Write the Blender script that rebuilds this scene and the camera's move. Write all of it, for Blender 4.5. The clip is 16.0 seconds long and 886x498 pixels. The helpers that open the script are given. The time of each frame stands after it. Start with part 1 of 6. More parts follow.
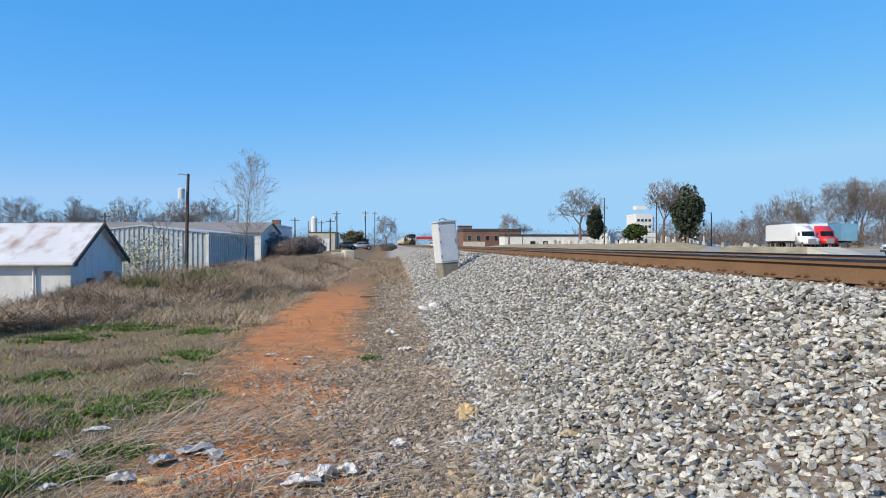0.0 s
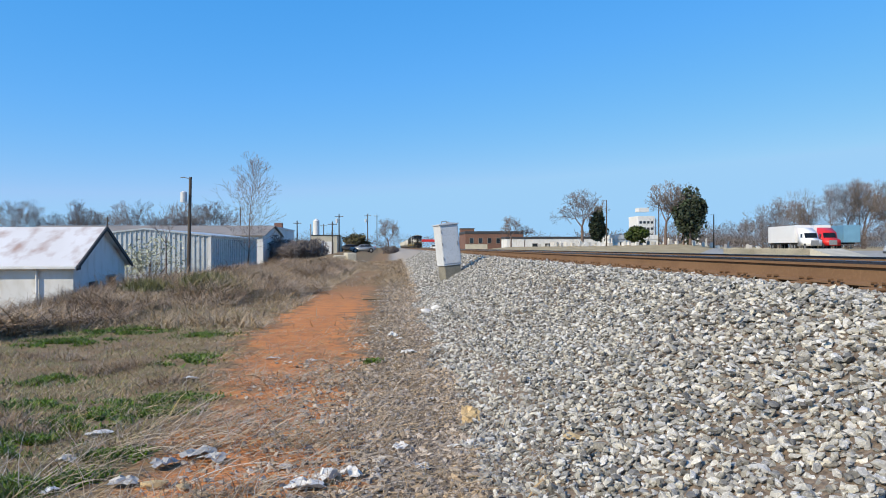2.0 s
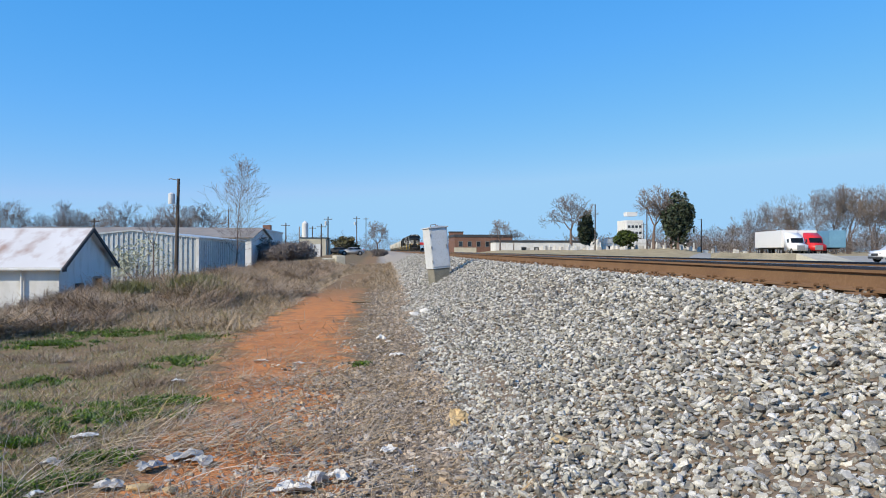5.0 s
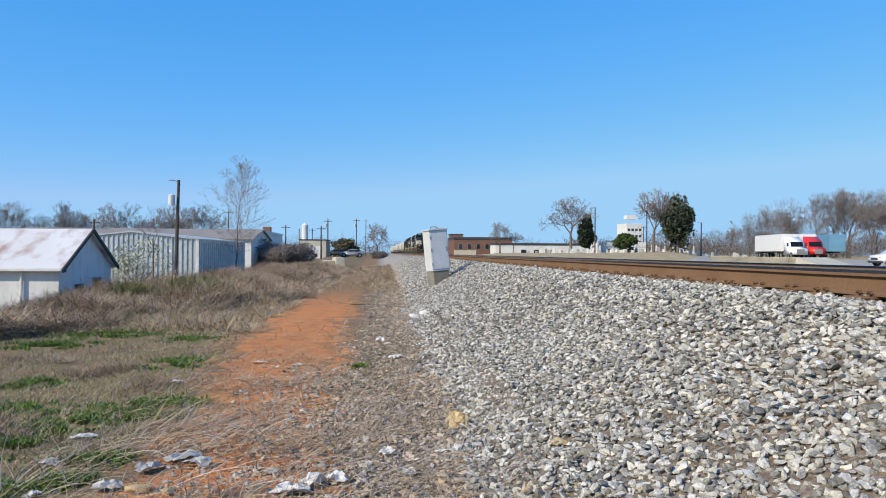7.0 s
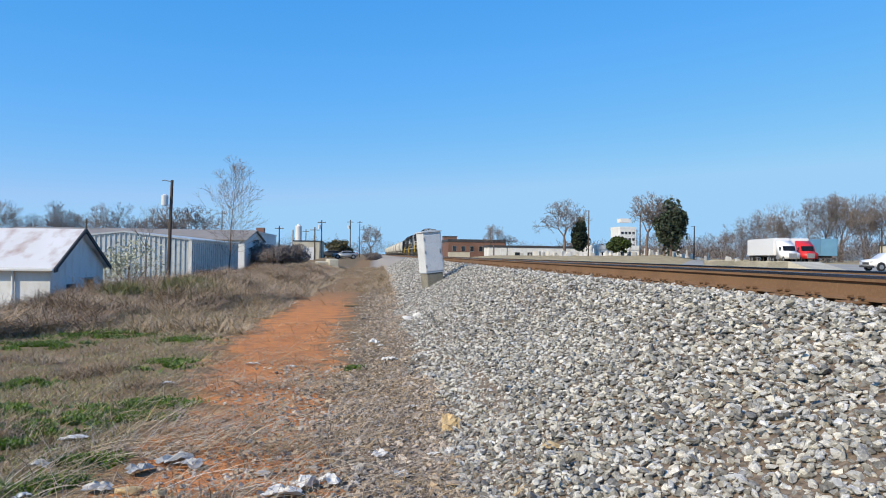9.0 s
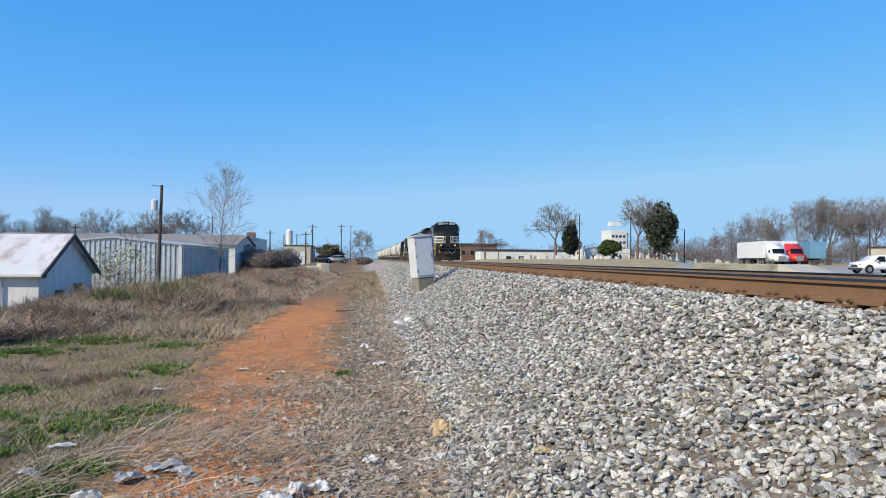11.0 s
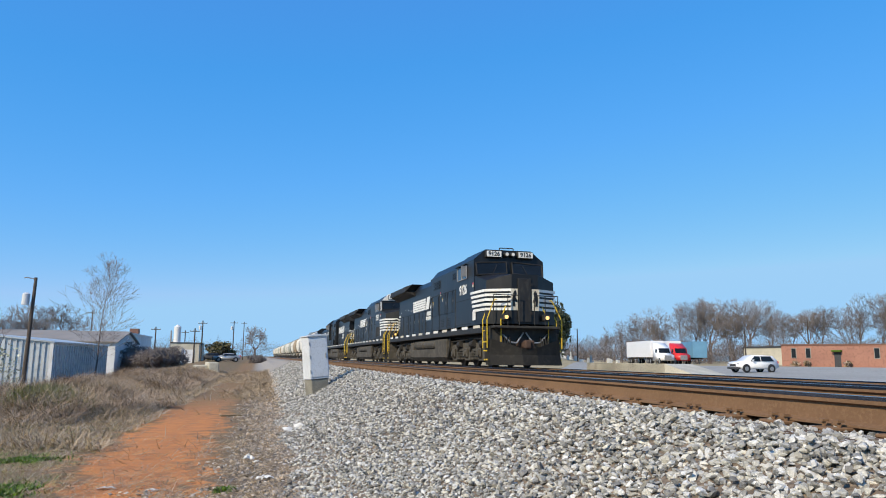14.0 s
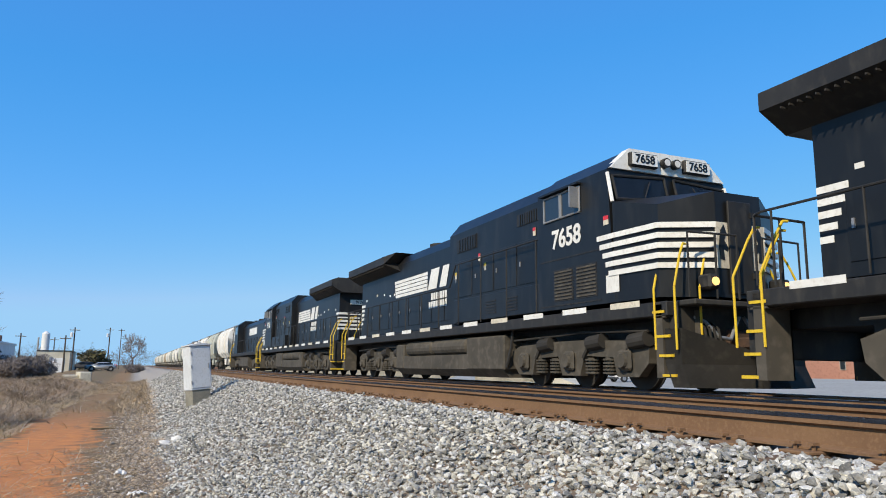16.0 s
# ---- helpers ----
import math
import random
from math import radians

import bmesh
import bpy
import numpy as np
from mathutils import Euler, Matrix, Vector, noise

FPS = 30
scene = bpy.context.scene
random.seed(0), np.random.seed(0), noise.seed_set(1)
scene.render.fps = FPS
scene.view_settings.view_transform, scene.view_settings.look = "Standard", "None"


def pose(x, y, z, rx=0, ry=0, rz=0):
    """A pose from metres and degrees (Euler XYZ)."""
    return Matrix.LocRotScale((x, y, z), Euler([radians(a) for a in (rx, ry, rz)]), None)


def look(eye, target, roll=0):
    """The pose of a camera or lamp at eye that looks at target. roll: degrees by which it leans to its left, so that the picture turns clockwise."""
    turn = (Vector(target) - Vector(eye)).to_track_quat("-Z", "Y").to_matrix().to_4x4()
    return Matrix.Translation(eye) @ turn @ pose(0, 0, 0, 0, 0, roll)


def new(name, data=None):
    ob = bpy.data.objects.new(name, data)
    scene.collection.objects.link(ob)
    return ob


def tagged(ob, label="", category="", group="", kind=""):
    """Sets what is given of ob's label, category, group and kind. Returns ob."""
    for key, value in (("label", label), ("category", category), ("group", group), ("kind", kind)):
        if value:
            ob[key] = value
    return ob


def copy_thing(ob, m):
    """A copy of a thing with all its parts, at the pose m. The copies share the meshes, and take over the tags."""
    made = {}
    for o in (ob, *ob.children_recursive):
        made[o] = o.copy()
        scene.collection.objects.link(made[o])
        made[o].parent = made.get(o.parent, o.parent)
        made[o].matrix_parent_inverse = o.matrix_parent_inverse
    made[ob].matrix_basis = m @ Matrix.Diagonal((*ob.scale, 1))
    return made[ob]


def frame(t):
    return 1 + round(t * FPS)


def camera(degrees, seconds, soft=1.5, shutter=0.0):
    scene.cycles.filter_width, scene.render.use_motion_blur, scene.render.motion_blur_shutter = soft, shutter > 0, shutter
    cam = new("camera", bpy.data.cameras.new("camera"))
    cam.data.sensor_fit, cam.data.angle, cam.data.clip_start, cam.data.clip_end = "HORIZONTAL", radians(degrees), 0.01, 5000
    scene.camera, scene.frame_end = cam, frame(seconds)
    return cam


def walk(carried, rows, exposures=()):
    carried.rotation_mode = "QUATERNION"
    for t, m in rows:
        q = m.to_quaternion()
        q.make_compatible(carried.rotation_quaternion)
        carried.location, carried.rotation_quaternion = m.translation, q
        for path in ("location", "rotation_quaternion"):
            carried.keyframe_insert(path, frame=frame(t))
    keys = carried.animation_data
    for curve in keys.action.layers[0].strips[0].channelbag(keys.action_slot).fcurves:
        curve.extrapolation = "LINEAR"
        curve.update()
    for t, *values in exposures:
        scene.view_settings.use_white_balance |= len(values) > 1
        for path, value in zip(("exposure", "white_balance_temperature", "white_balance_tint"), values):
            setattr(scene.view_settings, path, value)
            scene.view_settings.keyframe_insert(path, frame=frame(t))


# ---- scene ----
FOV = 64.13
PATH = [  # seconds, eye, heading left of the track, pitch up, lean
    (0.0, 0.001, -0.002, 1.6, -4.422, -0.353, 0.029),
    (0.5, -0.002, 0.0, 1.599, -4.421, -0.483, -0.002),
    (1.0, 0.003, -0.001, 1.601, -4.155, -0.366, -0.074),
    (1.5, 0.001, 0.001, 1.601, -4.148, -0.259, -0.145),
    (2.0, 0.0, 0.001, 1.601, -4.248, -0.142, -0.122),
    (2.5, -0.003, -0.002, 1.6, -4.264, -0.243, -0.045),
    (3.0, -0.001, -0.003, 1.603, -4.31, -0.197, -0.436),
    (3.5, -0.002, -0.002, 1.597, -4.547, -0.067, -0.141),
    (4.0, -0.001, -0.003, 1.598, -4.985, 0.044, 0.002),
    (6.5, 0.0, -0.001, 1.6, -5.151, 0.201, 0.289),
    (7.0, -0.001, -0.001, 1.595, -5.148, 0.314, 0.386),
    (7.5, -0.001, -0.004, 1.6, -5.193, 0.138, 0.283),
    (8.0, 0.001, 0.002, 1.598, -5.206, 0.242, 0.411),
    (8.5, 0.001, -0.0, 1.601, -5.465, 0.431, 0.473),
    (9.0, 0.0, 0.002, 1.599, -5.65, 0.482, 0.736),
    (11.5, 0.013, 0.011, 1.61, -6.617, 0.951, 0.329),
    (12.0, 0.027, 0.026, 1.615, -7.32, 1.212, 0.17),
    (12.5, 0.039, 0.069, 1.63, -9.266, 2.596, 0.123),
    (13.0, 0.067, 0.169, 1.667, -10.763, 6.291, 0.457),
    (13.5, 0.072, 0.218, 1.674, -12.735, 8.307, 0.329),
    (14.0, 0.086, 0.22, 1.688, -14.45, 8.774, 0.629),
    (14.5, 0.102, 0.214, 1.652, -15.916, 9.137, 0.7),
    (15.0, 0.126, 0.177, 1.713, -17.651, 9.286, 0.231),
    (15.5, 0.128, 0.189, 1.671, -20.076, 9.651, 0.048),
    (16.0, 0.115, 0.013, 1.714, -23.113, 9.629, 0.729),
]


def heading(x, y, z, left, up, lean):
    """A camera pose from its eye and its turn in degrees."""
    return pose(x, y, z, 90, 0, left) @ pose(0, 0, 0, up, 0, 0) @ pose(0, 0, 0, 0, 0, lean)


cam = camera(FOV, 16.0, soft=1.0)
walk(cam, [(t, heading(*row)) for t, *row in PATH])

# ---- world and sun ----
SUN_AWAY = Vector((0.78, 0.5, -0.66)).normalized()   # the way the sunlight travels
world = bpy.data.worlds.new("sky")
scene.world = world
world.use_nodes = True
wn = world.node_tree.nodes
sky = wn.new("ShaderNodeTexSky")
sky.sky_type, sky.sun_disc = "NISHITA", False
sky.sun_elevation = math.asin(-SUN_AWAY.z)
sky.sun_rotation = math.atan2(-SUN_AWAY.x, -SUN_AWAY.y)
sky.air_density, sky.dust_density, sky.ozone_density = 1.0, 0.1, 2.5
tint = wn.new("ShaderNodeMix")
tint.data_type, tint.blend_type = "RGBA", "MULTIPLY"
tint.inputs[0].default_value, tint.inputs[7].default_value = 1.0, (0.5, 0.77, 1.14, 1)
rich = wn.new("ShaderNodeHueSaturation")
rich.inputs["Saturation"].default_value = 1.05
even = wn.new("ShaderNodeGamma")      # a hazier, more even spring sky
even.inputs["Gamma"].default_value = 0.72
world.node_tree.links.new(sky.outputs[0], even.inputs[0])
world.node_tree.links.new(even.outputs[0], tint.inputs[6])
world.node_tree.links.new(tint.outputs[2], rich.inputs["Color"])
parts_of, joined = wn.new("ShaderNodeSeparateColor"), wn.new("ShaderNodeCombineColor")
world.node_tree.links.new(rich.outputs[0], parts_of.inputs[0])
for channel, (gain, power, most, least) in enumerate(((0.9, 1.6, 1.4, 0.27), (1.16, 0.744, 2.55, 0.9), (2.1, 0.45, 3.8, 1.9))):
    chain = [wn.new("ShaderNodeMath") for _ in range(4)]
    for node, op, value in zip(chain, ("POWER", "MULTIPLY", "MINIMUM", "MAXIMUM"), (power, gain, most, least)):
        node.operation, node.inputs[1].default_value = op, value
    world.node_tree.links.new(parts_of.outputs[channel], chain[0].inputs[0])
    world.node_tree.links.new(chain[0].outputs[0], chain[1].inputs[0])
    world.node_tree.links.new(chain[1].outputs[0], chain[2].inputs[0])
    world.node_tree.links.new(chain[2].outputs[0], chain[3].inputs[0])
    world.node_tree.links.new(chain[3].outputs[0], joined.inputs[channel])
world.node_tree.links.new(joined.outputs[0], wn["Background"].inputs[0])
wn["Background"].inputs[1].default_value = 0.245
sun = new("sun", bpy.data.lights.new("sun", "SUN"))
sun.data.energy, sun.data.angle, sun.data.color = 5.0, radians(0.5), (1.0, 0.88, 0.69)
sun.matrix_world = look((0, 0, 60), Vector((0, 0, 60)) + SUN_AWAY)
scene.view_settings.exposure = 0.0


# ---- materials ----
def nodes_of(name):
    m = bpy.data.materials.new(name)
    m.use_nodes = True
    nt = m.node_tree
    return m, nt, nt.nodes["Principled BSDF"]


def surface(name, c1, c2=None, scale=4.0, rough=0.8, metal=0.0, bump=0.0, fine=60.0, c3=None, spec=0.3, vary=0.0, stretch=(1, 1, 1), low=0.35, high=0.65):
    """Two colours mixed by large noise, a third by fine noise, with relief and a spread from piece to piece."""
    m, nt, b = nodes_of(name)
    n, l = nt.nodes, nt.links
    c2 = c2 or tuple(v * 0.8 for v in c1)
    tc = n.new("ShaderNodeTexCoord")
    mp = n.new("ShaderNodeMapping")
    mp.inputs["Scale"].default_value = stretch
    l.new(tc.outputs["Object"], mp.inputs[0])
    big, small = n.new("ShaderNodeTexNoise"), n.new("ShaderNodeTexNoise")
    for tex, s, d in ((big, scale, 5.0), (small, fine, 3.0)):
        tex.inputs["Scale"].default_value, tex.inputs["Detail"].default_value = s, d
        l.new(mp.outputs[0], tex.inputs["Vector"])
    r1 = n.new("ShaderNodeMapRange")
    r1.inputs["From Min"].default_value, r1.inputs["From Max"].default_value = low, high
    l.new(big.outputs[0], r1.inputs[0])
    mix = n.new("ShaderNodeMix")
    mix.data_type = "RGBA"
    mix.inputs[6].default_value, mix.inputs[7].default_value = (*c1, 1), (*c2, 1)
    l.new(r1.outputs[0], mix.inputs[0])
    mix2 = n.new("ShaderNodeMix")
    mix2.data_type = "RGBA"
    r2 = n.new("ShaderNodeMapRange")
    r2.inputs["From Min"].default_value, r2.inputs["From Max"].default_value = 0.5, 0.75
    l.new(small.outputs[0], r2.inputs[0])
    l.new(r2.outputs[0], mix2.inputs[0])
    l.new(mix.outputs[2], mix2.inputs[6])
    mix2.inputs[7].default_value = (*(c3 or tuple(v * 0.75 for v in c2)), 1)
    out = mix2.outputs[2]
    if vary:
        info, geo, add = n.new("ShaderNodeObjectInfo"), n.new("ShaderNodeNewGeometry"), n.new("ShaderNodeMath")
        l.new(info.outputs["Random"], add.inputs[0])
        l.new(geo.outputs["Random Per Island"], add.inputs[1])
        fr = n.new("ShaderNodeMath")
        fr.operation = "FRACT"
        l.new(add.outputs[0], fr.inputs[0])
        vr = n.new("ShaderNodeMapRange")
        vr.inputs["To Min"].default_value, vr.inputs["To Max"].default_value = 1 - vary, 1 + vary
        l.new(fr.outputs[0], vr.inputs[0])
        hsv = n.new("ShaderNodeHueSaturation")
        l.new(vr.outputs[0], hsv.inputs["Value"])
        f2, f3, sr = n.new("ShaderNodeMath"), n.new("ShaderNodeMath"), n.new("ShaderNodeMapRange")
        f2.operation, f3.operation = "MULTIPLY", "FRACT"
        f2.inputs[1].default_value = 7.31
        l.new(fr.outputs[0], f2.inputs[0])
        l.new(f2.outputs[0], f3.inputs[0])
        l.new(f3.outputs[0], sr.inputs[0])
        sr.inputs["To Min"].default_value, sr.inputs["To Max"].default_value = 1 - vary * 0.9, 1 + vary * 0.9
        l.new(sr.outputs[0], hsv.inputs["Saturation"])
        l.new(out, hsv.inputs["Color"])
        out = hsv.outputs[0]
    l.new(out, b.inputs["Base Color"])
    b.inputs["Roughness"].default_value, b.inputs["Metallic"].default_value = rough, metal
    b.inputs["Specular IOR Level"].default_value = spec
    if bump:
        bp = n.new("ShaderNodeBump")
        bp.inputs["Strength"].default_value, bp.inputs["Distance"].default_value = min(1, bump), 0.02
        l.new(small.outputs[0], bp.inputs["Height"])
        l.new(bp.outputs[0], b.inputs["Normal"])
    return m


def glow(name, color, strength):
    m, nt, b = nodes_of(name)
    b.inputs["Base Color"].default_value = (*color, 1)
    b.inputs["Emission Color"].default_value = (*color, 1)
    b.inputs["Emission Strength"].default_value = strength
    return m


def glass_dark(name, color=(0.02, 0.025, 0.03)):
    m, nt, b = nodes_of(name)
    b.inputs["Base Color"].default_value = (*color, 1)
    b.inputs["Roughness"].default_value = 0.05
    b.inputs["Specular IOR Level"].default_value = 0.6
    return m


M = {}
M["stone"] = surface("crushed stone", (0.44, 0.42, 0.375), (0.26, 0.252, 0.225), 9, 0.9, bump=0.5, fine=90, c3=(0.57, 0.545, 0.48), vary=0.62)
M["stone_dirty"] = surface("dusty stone", (0.45, 0.365, 0.28), (0.3, 0.255, 0.205), 9, 0.95, bump=0.6, fine=90, c3=(0.5, 0.43, 0.35), vary=0.55)
M["rust"] = surface("rusty rail steel", (0.2, 0.115, 0.06), (0.16, 0.09, 0.048), 2, 0.85, 0.0, bump=0.2, fine=40, c3=(0.22, 0.13, 0.07))
M["rust_dark"] = surface("dark rusty casting", (0.09, 0.052, 0.034), (0.06, 0.038, 0.028), 3, 0.85, bump=0.2, fine=20)
M["railtop"] = surface("polished rail head", (0.16, 0.16, 0.18), (0.12, 0.12, 0.14), 3, 0.22, 1.0, stretch=(1, 0.05, 1))
M["tie"] = surface("weathered tie timber", (0.16, 0.1, 0.065), (0.1, 0.07, 0.05), 3, 0.95, bump=0.7, fine=30, c3=(0.2, 0.12, 0.07), vary=0.25, stretch=(0.3, 3, 3))
M["box_paint"] = surface("weathered silver paint", (0.62, 0.64, 0.65), (0.55, 0.57, 0.58), 2.2, 0.6, 0.0, bump=0.05, fine=25, c3=(0.5, 0.51, 0.5))
M["concrete"] = surface("pale concrete", (0.58, 0.53, 0.42), (0.48, 0.44, 0.34), 0.7, 0.9, bump=0.2, fine=12, c3=(0.34, 0.32, 0.27))
M["concrete_dark"] = surface("grey concrete footing", (0.27, 0.25, 0.2), (0.2, 0.19, 0.15), 3, 0.9, bump=0.3, fine=30)
M["black"] = surface("black locomotive paint", (0.008, 0.0085, 0.0095), (0.012, 0.0125, 0.013), 0.9, 0.42, 0.0, fine=4, c3=(0.022, 0.022, 0.021), spec=0.32, stretch=(1, 1, 0.25))
M["blackgrime"] = surface("sooty black paint", (0.018, 0.018, 0.018), (0.03, 0.028, 0.025), 1.2, 0.6, fine=6, c3=(0.045, 0.041, 0.035), stretch=(1, 1, 0.5))
M["grime"] = surface("grimy running gear", (0.082, 0.072, 0.057), (0.055, 0.049, 0.039), 1.2, 0.85, fine=5, c3=(0.11, 0.096, 0.076), bump=0.15)
M["grimedark"] = surface("dark oily running gear", (0.026, 0.024, 0.021), (0.04, 0.036, 0.031), 2, 0.8, fine=7, bump=0.15)
M["plough"] = surface("dusty black plough steel", (0.042, 0.038, 0.032), (0.028, 0.026, 0.022), 1.5, 0.7, fine=6, c3=(0.06, 0.053, 0.043), bump=0.1)
M["white_paint"] = surface("white stripe paint", (0.78, 0.77, 0.72), (0.68, 0.66, 0.6), 2.5, 0.5, fine=15, c3=(0.6, 0.57, 0.5))
M["cream_paint"] = surface("dirty cream stripe paint", (0.66, 0.6, 0.47), (0.55, 0.49, 0.38), 2.5, 0.5, fine=15, c3=(0.4, 0.36, 0.28))
M["yellow"] = surface("yellow handrail paint", (0.7, 0.48, 0.03), (0.6, 0.4, 0.03), 5, 0.5)
M["red_paint"] = surface("red paint", (0.65, 0.03, 0.03), (0.55, 0.025, 0.025), 2, 0.35, spec=0.5)
M["glass"] = glass_dark("dark window glass")
M["lamp_on"] = glow("warm lamp", (1.0, 0.6, 0.2), 1.0)
M["lamp_off"] = surface("lamp lens", (0.75, 0.72, 0.66), (0.65, 0.62, 0.56), 4, 0.2)
M["steel"] = surface("bare grey steel", (0.35, 0.35, 0.35), (0.28, 0.28, 0.28), 6, 0.5, 0.5)
M["hopper_white"] = surface("dusty white hopper paint", (0.76, 0.74, 0.68), (0.68, 0.65, 0.58), 0.6, 0.7, fine=4, c3=(0.56, 0.51, 0.43), stretch=(1, 1, 0.3))
M["hopper_grey"] = surface("pale grey-green hopper paint", (0.48, 0.5, 0.43), (0.42, 0.42, 0.35), 0.6, 0.7, fine=4, c3=(0.36, 0.33, 0.26), stretch=(1, 1, 0.3))
M["hopper_tan"] = surface("tan hopper paint", (0.5, 0.4, 0.28), (0.42, 0.33, 0.22), 0.6, 0.7, fine=4, stretch=(1, 1, 0.3))
M["brick"] = surface("red-brown brick", (0.21, 0.115, 0.085), (0.17, 0.095, 0.07), 0.4, 0.9, fine=3, bump=0.1)
M["brick_pink"] = surface("salmon brick", (0.36, 0.18, 0.13), (0.3, 0.15, 0.11), 0.4, 0.9, fine=3)
M["roof_dark"] = surface("dark roof edge", (0.06, 0.065, 0.07), (0.05, 0.05, 0.055), 0.5, 0.8)
M["white_wall"] = surface("white painted wall", (0.72, 0.72, 0.71), (0.62, 0.62, 0.6), 0.5, 0.8, fine=3, c3=(0.55, 0.54, 0.5), stretch=(1, 1, 0.4))
M["tin_roof"] = surface("white tin roof with rust", (0.68, 0.67, 0.66), (0.6, 0.58, 0.56), 0.45, 0.5, 0.0, fine=1.6, c3=(0.38, 0.27, 0.22), stretch=(1, 0.5, 1))
M["metal_wall"] = surface("galvanised wall sheet", (0.55, 0.58, 0.58), (0.48, 0.51, 0.52), 0.8, 0.45, 0.3, fine=3)
M["asphalt"] = surface("pale old asphalt", (0.36, 0.345, 0.31), (0.31, 0.3, 0.27), 0.12, 0.95, fine=3)
M["grey_roof"] = surface("weathered grey roofing", (0.27, 0.25, 0.23), (0.21, 0.2, 0.185), 0.3, 0.9, fine=2, c3=(0.3, 0.24, 0.19))
M["window_frame"] = surface("dull window frame", (0.3, 0.28, 0.25), (0.24, 0.225, 0.2), 2, 0.8)
M["field_grass"] = surface("olive short grass", (0.33, 0.295, 0.14), (0.235, 0.235, 0.095), 1.5, 0.9, vary=0.4)
M["bark"] = surface("grey-brown bark", (0.2, 0.15, 0.125), (0.15, 0.11, 0.095), 2, 0.95, bump=0.5, fine=18)
M["twig"] = surface("bare twigs", (0.225, 0.192, 0.176), (0.172, 0.15, 0.14), 0.3, 0.95, vary=0.25)
M["pole"] = surface("creosoted pole timber", (0.1, 0.08, 0.065), (0.075, 0.06, 0.05), 2, 0.95, bump=0.4, fine=20, stretch=(1, 1, 0.1))
M["leaf_dark"] = surface("dark evergreen leaves", (0.04, 0.055, 0.035), (0.055, 0.07, 0.04), 0.8, 0.7, vary=0.4)
M["leaf_olive"] = surface("olive grass", (0.2, 0.19, 0.08), (0.15, 0.15, 0.06), 0.8, 0.8, vary=0.4)
M["thicket"] = surface("dull olive thicket leaves", (0.16, 0.145, 0.075), (0.12, 0.105, 0.06), 0.8, 0.8, vary=0.4)
M["leaf_green"] = surface("green bush leaves", (0.07, 0.1, 0.03), (0.05, 0.075, 0.02), 0.8, 0.7, vary=0.4)
M["leaf_grass"] = surface("fresh green clover", (0.085, 0.155, 0.022), (0.13, 0.2, 0.036), 3, 0.7, vary=0.4)
M["straw"] = surface("dead grass straw", (0.5, 0.385, 0.255), (0.31, 0.235, 0.155), 1.2, 0.9, vary=0.45)
M["stalk"] = surface("grey-tan dead stalks", (0.52, 0.44, 0.34), (0.36, 0.29, 0.22), 1.5, 0.85, vary=0.4)
M["brush"] = surface("dead brown brush", (0.23, 0.165, 0.115), (0.38, 0.29, 0.2), 0.6, 0.95, vary=0.45)
M["film"] = surface("dull plastic film", (0.44, 0.42, 0.38), (0.32, 0.3, 0.27), 8, 0.6, fine=40, c3=(0.6, 0.59, 0.57), spec=0.4)
M["card"] = surface("buff cardboard", (0.66, 0.48, 0.25), (0.58, 0.41, 0.21), 8, 0.85, fine=60)
M["blossom"] = surface("pale spring leaves", (0.5, 0.5, 0.38), (0.36, 0.37, 0.27), 1.0, 0.8, vary=0.3)
M["paper"] = surface("white litter paper", (0.75, 0.73, 0.69), (0.62, 0.6, 0.57), 6, 0.7)
M["clay"] = surface("buff broken clay", (0.55, 0.42, 0.23), (0.48, 0.35, 0.18), 12, 0.9, bump=0.3)
M["car_white"] = surface("white car paint", (0.8, 0.8, 0.8), (0.78, 0.78, 0.78), 1, 0.25, spec=0.5)
M["tyre"] = surface("tyre rubber", (0.02, 0.02, 0.02), (0.03, 0.03, 0.03), 5, 0.85)
M["blue_trailer"] = surface("dull blue trailer paint", (0.16, 0.34, 0.48), (0.13, 0.28, 0.41), 0.5, 0.5)
M["silver"] = surface("silver car paint", (0.45, 0.46, 0.46), (0.4, 0.41, 0.41), 1, 0.3, 0.4)
M["grave"] = surface("pale gravestone", (0.68, 0.66, 0.62), (0.5, 0.49, 0.46), 1, 0.9, vary=0.35)


# ---- mesh helpers ----
def bm_box(bm, lo, hi, bevel=0.0, taper=None):
    """An axis-aligned box, its edges bevelled."""
    v = [bm.verts.new((x, y, z)) for z in (lo[2], hi[2]) for x, y in ((lo[0], lo[1]), (hi[0], lo[1]), (hi[0], hi[1]), (lo[0], hi[1]))]
    fs = [bm.faces.new([v[i] for i in q]) for q in ((3, 2, 1, 0), (4, 5, 6, 7), (0, 1, 5, 4), (1, 2, 6, 5), (2, 3, 7, 6), (3, 0, 4, 7))]
    if bevel:
        es = list({e for f in fs for e in f.edges})
        bmesh.ops.bevel(bm, geom=es, offset=bevel, segments=1, affect="EDGES")
    return v


def bm_prism(bm, pts, axis, a, b):
    """The outline pts, of two coordinates each, drawn out along the axis from a to b."""
    def put(p, s):
        return {"x": (s, p[0], p[1]), "y": (p[0], s, p[1]), "z": (p[0], p[1], s)}[axis]
    u, v = [bm.verts.new(put(p, a)) for p in pts], [bm.verts.new(put(p, b)) for p in pts]
    k = len(pts)
    fs = [bm.faces.new(u), bm.faces.new(v[::-1])]
    for i in range(k):
        fs.append(bm.faces.new((u[i], v[i], v[(i + 1) % k], u[(i + 1) % k])))
    bmesh.ops.recalc_face_normals(bm, faces=fs)


